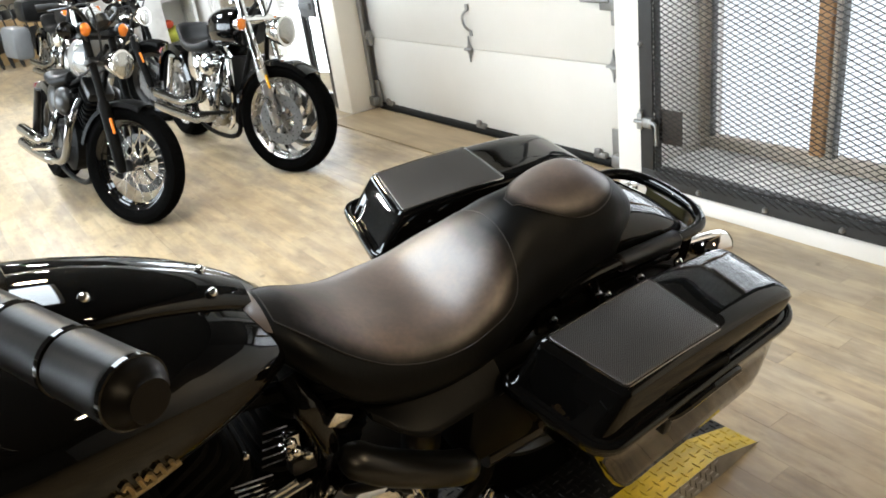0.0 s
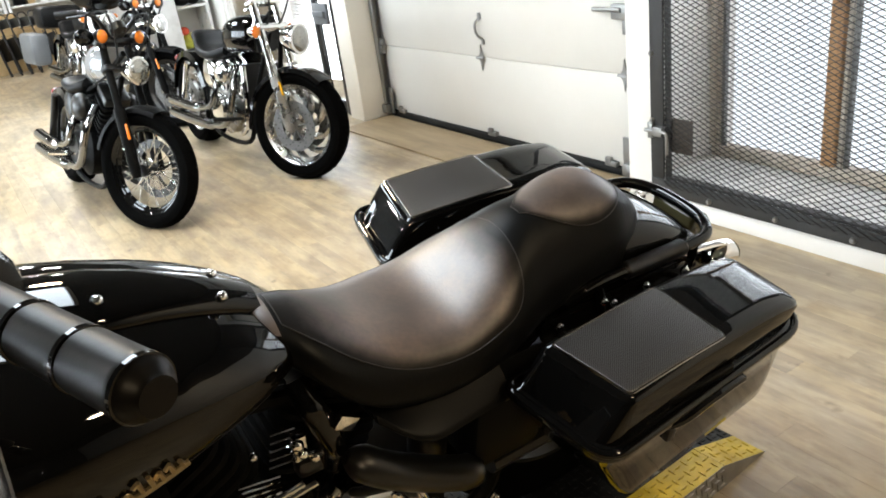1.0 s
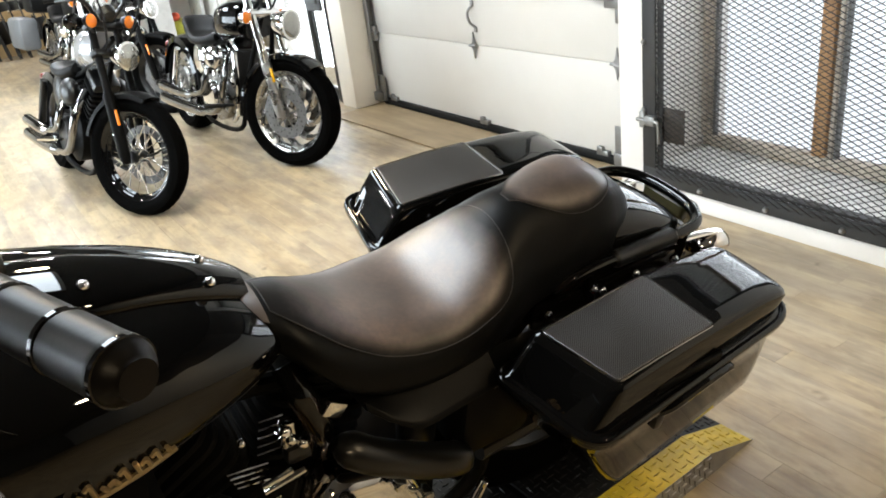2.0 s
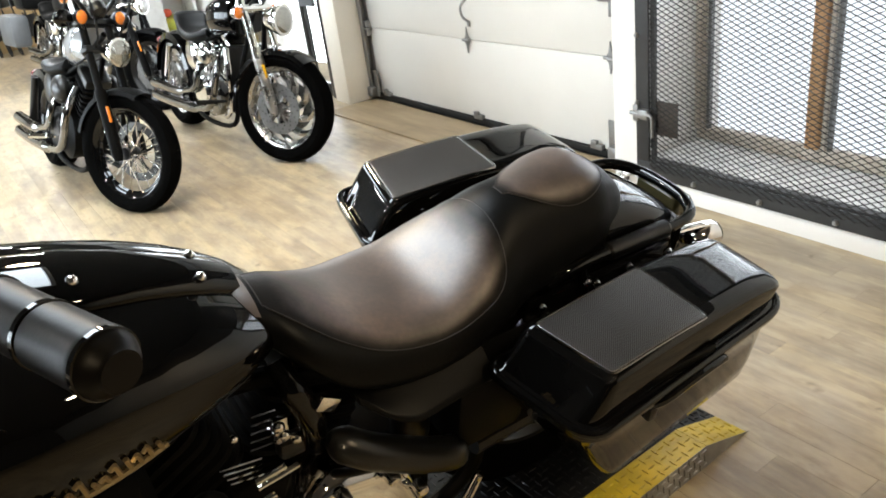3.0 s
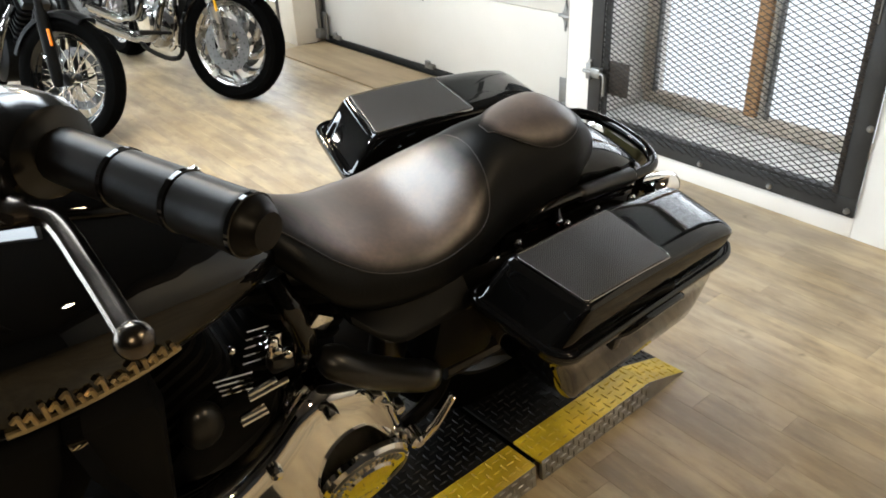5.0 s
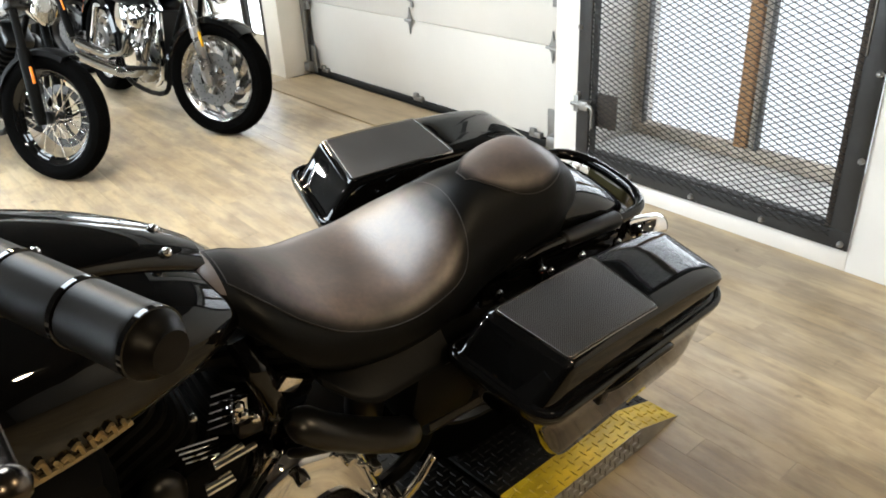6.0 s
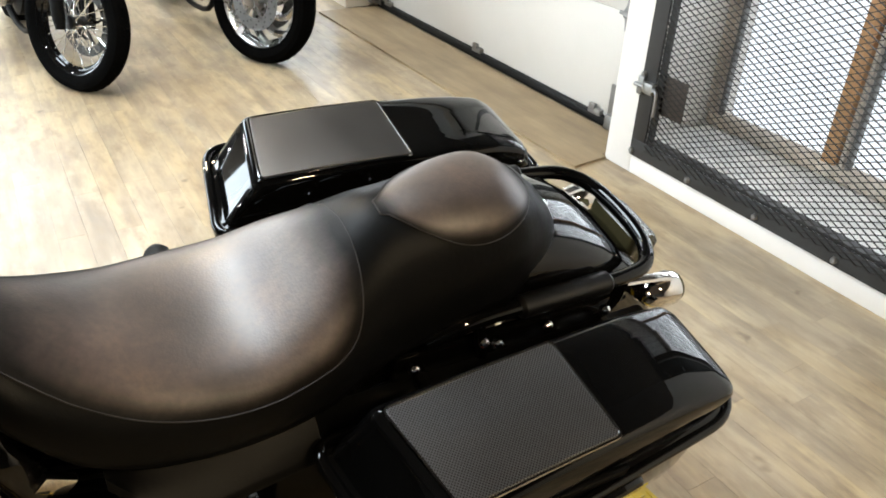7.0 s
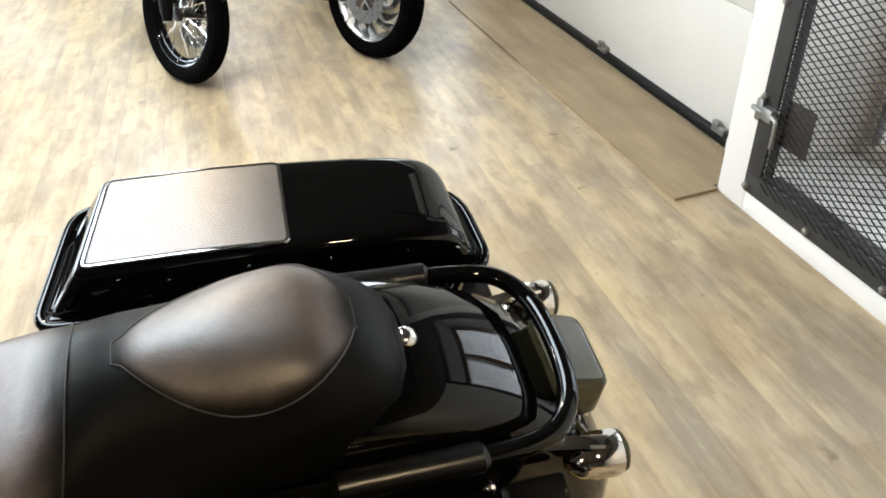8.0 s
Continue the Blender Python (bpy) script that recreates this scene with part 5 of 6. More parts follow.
    grip = part("grip", Geo().lathe([(0.013, 0), (0.0178, 0.003), (0.0180, L * 0.33), (0.0168, L * 0.335), (0.0168, L * 0.36), (0.0180, L * 0.365), (0.0182, L * 0.63), (0.0170, L * 0.635), (0.0170, L * 0.66), (0.0182, L * 0.665), (0.0184, L * 0.90), (0.0188, L * 0.91), (0.0188, L * 0.94), (0.0150, L * 0.985), (0.0120, L * 1.0), (0.0110, L * 1.02), (0.0005, L * 1.022)], gm, 28), GRIP, bar, "satin black ribbed hand grip")
    for f in (0.0, 0.348, 0.648, 0.94):
        part("band", Geo().ring(0.0178, [(-0.002, L * f - 0.0022), (0.0012, L * f - 0.0015), (0.0012, L * f + 0.0015), (-0.002, L * f + 0.0022)], gm, 28), BLACK, grip, "gloss black band")
    hx = along(ga, ga + (ga - gb))
    part("switch_housing", Geo().lathe([(0.018, -0.002), (0.030, 0.004), (0.034, 0.014), (0.034, 0.045), (0.028, 0.060), (0.016, 0.070)], hx, 22).ball((0.0, 0.0, 0.07), (0.03, 0.03, 0.026), 16, 10, hx), HOUSING, bar, "worn black switch housing")
    part("perch", Geo().tube(spline([(-0.775, -0.355, 1.140), (-0.795, -0.375, 1.130), (-0.800, -0.400, 1.128)], 5), 0.016, 10), HOUSING, bar, "black clutch perch")
    part("clutch_lever", Geo().tube(spline([(-0.800, -0.390, 1.130), (-0.788, -0.410, 1.128), (-0.772, -0.425, 1.126), (-0.768, -0.47, 1.124), (-0.766, -0.525, 1.122)], 6), [0.010] * 8 + [0.0072] * 17, 10, False, None, 0.7).ball((-0.766, -0.532, 1.122), 0.0105, 12, 10), DCHROME, bar, "dark chrome clutch lever with a ball end")
    part("handlebar", Geo().tube(spline([(-0.93, 0.02, 0.95), (-0.93, 0.10, 1.02), (-0.86, 0.22, 1.10), (-0.80, 0.30, 1.135), (-0.739, 0.405, 1.151), (-0.692, 0.52, 1.176)], 6), [0.0125] * 24 + [0.020] * 7, 12), SATIN, b, "satin black handlebar")
    # front end
    for s in (-1, 1):
        part("fork_tube", Geo().tube([(-0.93, s * 0.10, 0.93), (-1.22, s * 0.10, 0.33)], 0.026, 14), BLACK, b, "gloss black fork tube")
    part("triple_clamp", Geo().box((-0.93, 0, 0.92), (0.07, 0.26, 0.035), 0.012), SATIN, b)
    part("headlight", Geo().lathe([(0.0005, -0.10), (0.05, -0.09), (0.085, -0.04), (0.092, 0), (0.085, 0.012)], pose(-1.06, 0, 0.83, 0, -90, 0), 26), BLACK, b, "gloss black headlight shell")
    wheel(b, (-1.235, 0, 0.325), 0.325, 0.13, 0.225, "cast", None, SATIN)
    rg = []
    for i in range(19):
        a = radians(30 + 140 * i / 18)
        rg.append([(-1.235 - 0.345 * math.cos(a) , y, 0.325 + (0.345 - abs(y) * 0.25) * math.sin(a)) for y in (-0.075, -0.05, 0, 0.05, 0.075)] + [(-1.235 - 0.338 * math.cos(a), y, 0.325 + (0.338 - abs(y) * 0.25) * math.sin(a)) for y in (0.07, 0, -0.07)])
    part("front_fender", Geo().rings(rg), BLACK, b, "gloss black front fender", 50)
    part("side_stand", Geo().tube([(-0.50, -0.12, 0.16), (-0.52, -0.30, -0.04)], 0.012, 8), SATIN, b)


touring_bike()


# ---------- lift plate under the motorcycle ----------
LIFT = pose(0.953, 1.287, 0, 0, 0, 2.5) @ Matrix.Scale(1.10, 4)


def tread_plate(x0, x1, y0, y1, z, pitch=0.0205):
    """Raised lozenges in alternate directions."""
    g = Geo()
    nx, ny = int((x1 - x0) / pitch), int((y1 - y0) / pitch)
    px, py = (x1 - x0) / max(nx, 1), (y1 - y0) / max(ny, 1)
    k = pitch / 0.0205
    for i in range(nx):
        for j in range(ny):
            a = radians(90 if (i + j) % 2 else 0)
            x, y = x0 + (i + 0.5) * px, y0 + (j + 0.5) * py
            c, s = math.cos(a), math.sin(a)
            pt = [(x + u * c - v * s, y + u * s + v * c, z + h) for u, v, h in ((-0.0122 * k, 0, 0), (0, -0.0030 * k, 0), (0.0122 * k, 0, 0), (0, 0.0030 * k, 0), (-0.0060 * k, 0, 0.0024), (0.0060 * k, 0, 0.0024))]
            g.add(pt, [(0, 1, 4), (1, 5, 4), (1, 2, 5), (2, 3, 5), (3, 4, 5), (3, 0, 4)])
    return g


def lift_plate():
    d = thing("lift_platform", LIFT, "low diamond-plate lift platform with worn yellow edges", "lift platform")
    W, T, E = 0.62, 0.055, 0.085
    xa, xg, xb, xe = -1.9, 0.0, 0.400, 0.556
    def slab(name, x0, x1, y0, y1, mat, label):
        o = part(name, Geo().box(((x0 + x1) / 2, (y0 + y1) / 2, T - 0.004), (x1 - x0, y1 - y0, 0.008), 0.0015), mat, d, label)
        part("tread", tread_plate(x0 + 0.004, x1 - 0.004, y0 + 0.004, y1 - 0.004, T), WORN if mat is YELLOW else mat, o, "raised tread lozenges", 20, "stuff")
    slab("plate", xa, xg - 0.008, 0.005 + E, W - E, PLATE, "black diamond plate")
    slab("plate", xg + 0.008, xb, 0.005 + E, W - E, PLATE, "black diamond plate")
    for y0, y1 in ((0.005, 0.005 + E), (W - E, W - 0.005)):
        slab("edge_strip", xa, xg - 0.008, y0, y1, YELLOW, "worn yellow painted diamond plate")
        slab("edge_strip", xg + 0.008, xb, y0, y1, YELLOW, "worn yellow painted diamond plate")
    # sloping bare side skirts
    for s, y0, y1 in ((1, 0.0, 0.005), (-1, W, W - 0.005)):
        for x0, x1 in ((xa, xg - 0.010), (xg + 0.010, xb)):
            ln = math.hypot(0.005, T)
            o = part("side_skirt", Geo().add([(x0, y0, 0.001), (x1, y0, 0.001), (x1, y1, T), (x0, y1, T), (x0, y1 + s * 0.006, 0.001), (x1, y1 + s * 0.006, 0.001), (x1, y1 + s * 0.006, T - 0.005), (x0, y1 + s * 0.006, T - 0.005)],
                                             [(0, 1, 2, 3), (4, 5, 1, 0), (7, 6, 5, 4), (3, 2, 6, 7), (0, 3, 7, 4), (1, 5, 6, 2)]), ALUPLATE, d, "bare sloping diamond-plate skirt")
            me = tread_plate(x0 + 0.004, x1 - 0.004, 0, ln, 0, 0.018).mesh("tread", 20)
            tr = part("tread", me, ALUPLATE, o, "raised tread lozenges", kind="stuff")
            tr.matrix_basis = Matrix.Translation((0, y0 - s * 0.0004, 0.002)) @ Matrix.Rotation((math.atan2(T, 0.005) if s > 0 else -math.atan2(T, 0.005)), 4, "X") @ Matrix.Diagonal((1, 1 if s > 0 else -1, 1, 1))
    # ramp
    def ramp_piece(name, y0, y1, mat, label):
        v = [(xb, y0, T), (xe, y0, 0.004), (xe, y1, 0.004), (xb, y1, T), (xb, y0, T - 0.006), (xe, y0, 0.0005), (xe, y1, 0.0005), (xb, y1, T - 0.006)]
        o = part(name, Geo().add(v, [(0, 1, 2, 3), (4, 7, 6, 5), (0, 4, 5, 1), (2, 6, 7, 3), (1, 5, 6, 2), (0, 3, 7, 4)]), mat, d, label)
        ln = math.hypot(xe - xb, T)
        tr = part("tread", tread_plate(0.004, ln - 0.004, y0 + 0.003, y1 - 0.003, 0).mesh("tread", 20), WORN if mat is YELLOW else mat, o, "raised tread lozenges", kind="stuff")
        tr.matrix_basis = Matrix.Translation((xb, 0, T)) @ Matrix.Rotation(math.atan2(T - 0.004, xe - xb), 4, "Y")
    ramp_piece("ramp", 0.005 + E, W - E, PLATE, "black diamond-plate ramp")
    ramp_piece("ramp_edge", 0.005, 0.005 + E, YELLOW, "worn yellow ramp edge")
    ramp_piece("ramp_edge", W - E, W - 0.005, YELLOW, "worn yellow ramp edge")
    for s, y0, y1 in ((1, 0.0, 0.005), (-1, W, W - 0.005)):
        part("ramp_skirt", Geo().add([(xb, y0, 0.001), (xe + 0.012, y1, 0.001), (xe, y1, 0.004), (xb, y1, T), (xb, y1 + s * 0.004, 0.001), (xe, y1 + s * 0.004, 0.001)], [(0, 1, 2, 3), (0, 4, 5, 1), (0, 3, 4), (3, 2, 5, 4), (1, 5, 2)]), ALUPLATE, d, "bare sloping skirt beside the ramp")
    part("core", Geo().box(((xa + xb) / 2, W / 2, 0.018), (xb - xa - 0.02, W - 0.10, 0.034), 0.002), DARK, d, "dark steel core under the plates")


lift_plate()


# ---------- parked motorcycles in the background ----------
# their own axes: x forward, y to their left, z up; origin on the floor between the wheels
def cruiser(name, rear, front, steer, lean, label, opt):
    """A parked cruiser whose wheels touch the floor at rear and front (x, y)."""
    a, f = Vector(rear), Vector(front)
    wb = (f - a).length
    yaw = math.degrees(math.atan2(f.y - a.y, f.x - a.x))
    M = pose(a.x, a.y, 0, 0, 0, yaw) @ pose(0, 0, 0, lean, 0, 0)
    b = thing(name, M, label, "motorcycle", "parked motorcycles")
    R, Rr = opt["R"], opt["Rr"]
    tank_mat, bright = opt["tank"], opt["bright"]
    S = pose(wb, 0, 0, 0, 0, steer) @ pose(-wb, 0, 0)
    wheel(b, (wb, 0, R), R, opt["wf"], opt["rimf"], opt["kind"], S, opt["rimmat"])
    wheel(b, (0, 0, Rr), Rr, opt["wr"], opt["rimr"], opt["kind"], None, opt["rimmat"])
    rake = opt["rake"]
    hx, hz = wb - 0.30 - rake, 0.90 + opt["up"]
    fw = opt["wf"] / 2 + 0.035
    for s in (-1, 1):
        lo, hi = Vector((wb - 0.01, s * fw, R)), Vector((hx, s * fw, hz))
        mid = lo.lerp(hi, 0.50)
        part("fork_slider", Geo().tube([lo - (hi - lo) * 0.05, lo.lerp(hi, 0.02), mid.lerp(lo, 0.15), mid], [0.022, 0.031, 0.031, 0.029], 14, False, S), opt["slider"], b, "fork slider")
        part("fork_tube", Geo().tube([mid, hi], opt["tube"], 14, False, S), opt["forkmat"], b, "fork tube")
        part("fork_reflector", Geo().box((0, 0, 0), (0.014, 0.012, 0.085), 0.004, S @ along(lo.lerp(hi, 0.32) + Vector((0.034, s * 0.012, 0)), lo.lerp(hi, 0.42) + Vector((0.034, s * 0.012, 0)))), opt["reflector"], b, "amber fork reflector")
    for t in (0.80, 1.0):
        p = Vector((wb, 0, R)).lerp(Vector((hx, 0, hz)), t)
        part("triple_clamp", Geo().box((0, 0, 0), (0.06, 2 * fw + 0.07, 0.035), 0.010, S @ Matrix.Translation(p) @ pose(0, 0, 0, 0, -28, 0)), SATIN if bright is SATIN else CHROME, b)
    # headlight
    hp = Vector((hx + 0.10 + opt["lampx"], 0, hz - 0.12 + opt["lampz"]))
    hm = S @ Matrix.Translation(hp) @ pose(0, 0, 0, 0, 90, 0)
    r = opt["lampr"]
    lamp = part("headlight", Geo().lathe([(0.0005, -1.5 * r), (0.35 * r, -1.4 * r), (0.75 * r, -0.9 * r), (0.98 * r, -0.25 * r), (1.04 * r, 0.0), (1.02 * r, 0.12 * r), (0.92 * r, 0.14 * r)], hm, 28), opt["lampmat"], b, "headlight shell")
    part("lens", Geo().lathe([(0.93 * r, 0.10 * r), (0.7 * r, 0.22 * r), (0.35 * r, 0.30 * r), (0.0005, 0.32 * r)], hm, 28), LENS, lamp, "clear headlight lens")
    # handlebar, grips, mirrors, signals
    bw, bz, bx = opt["barw"], opt["barz"], opt["barx"]
    for s in (-1, 1):
        part("handlebar", Geo().tube(spline([(hx, s * 0.03, hz + 0.02), (hx + 0.02, s * 0.12, hz + 0.06 + bz * 0.6), (hx - 0.02 + bx * 0.5, s * bw * 0.7, hz + 0.05 + bz), (hx - 0.10 + bx, s * bw, hz + 0.03 + bz)], 6), 0.0125, 10, False, S), opt["barmat"], b, "handlebar")
        part("grip", Geo().tube([(hx - 0.03 + bx * 0.6, s * bw * 0.76, hz + 0.048 + bz), (hx - 0.10 + bx, s * (bw + 0.01), hz + 0.03 + bz)], 0.019, 12, False, S), RUBBER, b, "black rubber grip")
        part("lever", Geo().tube(spline([(hx + 0.03 + bx * 0.6, s * bw * 0.70, hz + 0.05 + bz), (hx + 0.04 + bx * 0.6, s * bw * 0.80, hz + 0.04 + bz), (hx - 0.03 + bx, s * bw, hz + 0.02 + bz)], 4), 0.007, 8, False, S), bright, b, "hand lever")
        mp = Vector((hx + 0.01 + bx * 0.4, s * (bw * 0.72 + 0.02), hz + 0.02 + bz + opt["mirz"]))
        part("mirror_stem", Geo().tube([(hx + bx * 0.5, s * bw * 0.66, hz + 0.05 + bz), mp], 0.006, 8, False, S), bright, b)
        part("mirror", Geo().ball((0, 0, 0), (0.028, 0.062, 0.044), 16, 10, S @ Matrix.Translation(mp)), opt["mirmat"], b, "oval rear-view mirror")
        sp = Vector((hx + 0.05, s * opt["sigy"], hz - 0.04 + opt["sigz"]))
        sg = part("turn_signal", Geo().lathe([(0.0005, -0.05), (0.018, -0.045), (0.033, -0.02), (0.037, 0), (0.036, 0.006)], S @ Matrix.Translation(sp) @ pose(0, 0, 0, 0, 90, 0), 20), opt["sigmat"], b, "turn signal")
        part("lens", Geo().lathe([(0.0355, 0.004), (0.028, 0.014), (0.014, 0.019), (0.0005, 0.020)], S @ Matrix.Translation(sp) @ pose(0, 0, 0, 0, 90, 0), 20), ORANGE, sg, "amber lens")
        part("signal_stalk", Geo().tube([(hx + 0.02, s * 0.08, hz - 0.05), sp - Vector((0.02, 0, 0))], 0.008, 8, False, S), bright, b)
    part("speedometer", Geo().lathe([(0.02, -0.04), (0.045, -0.02), (0.048, 0.02), (0.042, 0.026), (0.0005, 0.028)], S @ pose(hx + 0.03, 0, hz + 0.07, 0, -40, 0), 20), bright, b, "round speedometer")
    for s in (-1, 1):
        part("cable", Geo().tube(spline([(hx, s * bw * 0.6, hz + 0.05 + bz), (hx + 0.12, s * 0.14, hz + 0.10 + bz * 0.4), (hx + 0.08, s * 0.06, hz - 0.10), (hx - 0.10, s * 0.05, hz - 0.22)], 6), 0.006, 6, False, S), RUBBER, b, "black control cable")
    # front fender
    rg = []
    n0, n1 = opt["fender"]
    fr = R + 0.018
    for i in range(19):
        an = radians(n0 + (n1 - n0) * i / 18)
        hw = opt["wf"] / 2 + 0.012
        sec = [(-hw, -0.035), (-hw * 0.9, -0.010), (-hw * 0.5, 0.0), (0, 0.003), (hw * 0.5, 0.0), (hw * 0.9, -0.010), (hw, -0.035), (hw - 0.005, -0.035), (hw * 0.5, -0.006), (-hw * 0.5, -0.006), (-hw + 0.005, -0.035)]
        rg.append([(wb + (fr + d) * math.cos(an), y, R + (fr + d) * math.sin(an)) for y, d in sec])
    part("front_fender", Geo().rings(rg, True, False, S), opt.get("fendermat", BLACK), b, "gloss black front fender", 50)
    rg = []
    for i in range(21):
        an = radians(20 + 150 * i / 20)
        hw = opt["wr"] / 2 + 0.02
        sec = [(-hw, -0.06), (-hw * 0.9, -0.015), (0, 0.004), (hw * 0.9, -0.015), (hw, -0.06), (hw - 0.006, -0.06), (0, -0.006), (-hw + 0.006, -0.06)]
        rg.append([((Rr + 0.04 + d) * math.cos(an), y, Rr + (Rr + 0.04 + d) * math.sin(an)) for y, d in sec])
    part("rear_fender", Geo().rings(rg), BLACK, b, "gloss black rear fender", 50)
    # tank
    tx, tl, tz, tw, thh = opt["tankx"], opt["tankl"], opt["tankz"], opt["tankw"], opt["tankh"]
    rg = []
    for i in range(19):
        t = i / 18
        x = tx - tl * t
        w = tw * (0.30 + 0.70 * math.sin(math.pi * min(1, 0.16 + 0.66 * t + 0.02)) ** 0.8) * (1 - 0.35 * t * t)
        h = thh * (0.55 + 0.45 * math.sin(math.pi * min(0.95, 0.30 + 0.5 * t)))
        rg.append([(x, w * math.copysign(abs(math.cos(q)) ** 0.75, math.cos(q)), tz - 0.05 * t + h * (math.copysign(abs(math.sin(q)) ** 0.8, math.sin(q)) * 0.5 + 0.5) - 0.02) for q in [2 * math.pi * j / 28 for j in range(28)]])
    tk = part("fuel_tank", Geo().rings(rg), tank_mat, b, opt["tanklabel"], 60)
    part("filler_cap", Geo().lathe([(0.032, 0), (0.032, 0.012), (0.024, 0.018), (0.0005, 0.019)], pose(tx - tl * 0.4, 0, tz + thh * 0.93), 20), CHROME, tk, "chrome filler cap")
    # seat
    rg = []
    sx = tx - tl + 0.05
    for i in range(23):
        t = i / 22
        x = sx - opt["seatl"] * t
        w = 0.06 + 0.11 * math.sin(math.pi * min(1, 0.12 + 0.78 * t)) ** 0.9 * (1.0 if t < 0.6 else 1 - 0.45 * (t - 0.6))
        z = opt["seatz"] + 0.03 * (1 - t) + opt["step"] / (1 + math.exp(-(t - 0.62) * 22)) - 0.03 * math.sin(math.pi * min(1, t / 0.6)) * (1 if t < 0.6 else 0)
        rg.append([(x, w * math.copysign(abs(math.cos(q)) ** 0.7, math.cos(q)), z - 0.035 + 0.045 * math.copysign(abs(math.sin(q)) ** 0.7, math.sin(q))) for q in [2 * math.pi * j / 20 for j in range(20)]])
    part("seat", Geo().rings(rg), SKIRT, b, "black leather seat", 60)
    # engine: V-twin with bright covers
    ex = wb * 0.48
    part("crankcase", Geo().lathe([(0.10, -0.15), (0.15, -0.12), (0.16, 0.12), (0.10, 0.15)], pose(ex, 0, 0.34, 90, 0, 0), 26).box((ex - 0.20, 0, 0.36), (0.24, 0.26, 0.20), 0.03), opt["engine"], b, "engine crankcase")
    for c0, c1 in (((ex + 0.04, 0, 0.42), (ex + 0.20, 0, 0.66)), ((ex - 0.05, 0, 0.42), (ex - 0.13, 0, 0.68))):
        finned_cylinder(b, c0, c1, 0.085, opt["cyl"], 8, "cylinder", opt["finedge"])
        part("rocker_box", Geo().box((0, 0, 0.03), (0.15, 0.17, 0.06), 0.016, along(c1, Vector(c1) * 2 - Vector(c0))), bright, b, "rocker box")
    for s in (-1, 1):
        part("engine_cover", Geo().lathe([(0.115, 0), (0.115, 0.03), (0.10, 0.045), (0.0005, 0.05)], pose(ex - 0.02, s * 0.14, 0.34, -90 * s, 0, 0), 26), bright, b, "round engine cover")
        part("air_box", Geo().ball((ex + 0.03, s * 0.14, 0.60), (0.10, 0.055, 0.085), 18, 12), opt["airmat"], b, opt["airlabel"])
        for k in range(2):
            part("pushrod_tube", Geo().tube([(ex - 0.02 + 0.05 * k, s * 0.12, 0.42), (ex - 0.08 + 0.18 * k, s * 0.12, 0.66)], 0.011, 8), bright, b, "pushrod tube")
        part("frame_tube", Geo().tube(spline([(hx - 0.02, s * 0.03, hz - 0.12), (ex + 0.40, s * 0.09, 0.42), (ex + 0.34, s * 0.12, 0.17), (ex - 0.20, s * 0.12, 0.16), (ex - 0.32, s * 0.12, 0.34), (ex - 0.30, s * 0.11, 0.60), (ex + 0.10, s * 0.05, 0.74), (hx - 0.02, s * 0.03, hz - 0.06)], 5), 0.016, 10), DARK, b)
        part("shock", Geo().tube([(0.02, s * 0.15, Rr + 0.02), (0.16, s * 0.15, 0.62)], [0.026, 0.022], 12), opt["shock"], b, "rear shock absorber")
        part("footpeg", Geo().tube([(ex + opt["pegx"], s * 0.14, 0.32), (ex + opt["pegx"], s * 0.30, 0.33), (ex + opt["pegx"] - 0.01, s * 0.34, 0.33)], [0.010, 0.016, 0.014], 10), opt["pegmat"], b, "foot peg")
        part("side_cover", Geo().ball((ex - 0.24, s * 0.13, 0.58), (0.11, 0.03, 0.11), 18, 12), opt["sidemat"], b, "side cover")
    # exhaust on the right-hand side
    for k in range(2):
        z = 0.24 + 0.09 * k
        part("exhaust", Geo().tube(spline([(ex + 0.20 - 0.28 * k, -0.10, 0.62), (ex + 0.30 - 0.30 * k, -0.19, 0.50), (ex + 0.20 - 0.25 * k, -0.21, z + 0.05), (ex - 0.10 - 0.2 * k, -0.21, z), (0.25, -0.22, z), (-0.05, -0.22, z + 0.01)], 7), [0.022] * 21 + [0.038] * 15, 14), GREYCHROME, b, "chrome exhaust pipe")
    if opt.get("radiator"):
        part("radiator", Geo().box((ex + 0.33, 0, 0.46), (0.06, 0.26, 0.42), 0.012, None), SATIN, b, "black radiator shroud")
        part("frame_cover", Geo().tube(spline([(ex + 0.38, 0.14, 0.66), (ex + 0.41, 0.15, 0.50), (ex + 0.38, 0.15, 0.28), (ex + 0.30, 0.15, 0.22)], 5), 0.016, 10), CHROME, b, "chrome frame cover")
        part("frame_cover", Geo().tube(spline([(ex + 0.38, -0.14, 0.66), (ex + 0.41, -0.15, 0.50), (ex + 0.38, -0.15, 0.28), (ex + 0.30, -0.15, 0.22)], 5), 0.016, 10), CHROME, b, "chrome frame cover")
    if opt.get("touring"):
        part("windshield_fairing", Geo().ball((hx + 0.10, 0, hz + 0.10), (0.14, 0.30, 0.20), 22, 14), BLACK, b, "black fork-mounted fairing")
        part("top_case", Geo().box((-0.20, 0, 0.88), (0.38, 0.46, 0.24), 0.06), SKIRT, b, "black luggage trunk")
        for s in (-1, 1):
            part("saddlebag", Geo().box((-0.05, s * 0.34, 0.56), (0.55, 0.20, 0.34), 0.05), LUGGAGE, b, "dark hard saddlebag")
    part("tail_light", Geo().ball((-Rr - 0.05, 0, Rr + 0.28), (0.05, 0.06, 0.035), 14, 10), TAIL, b, "dark red tail light")
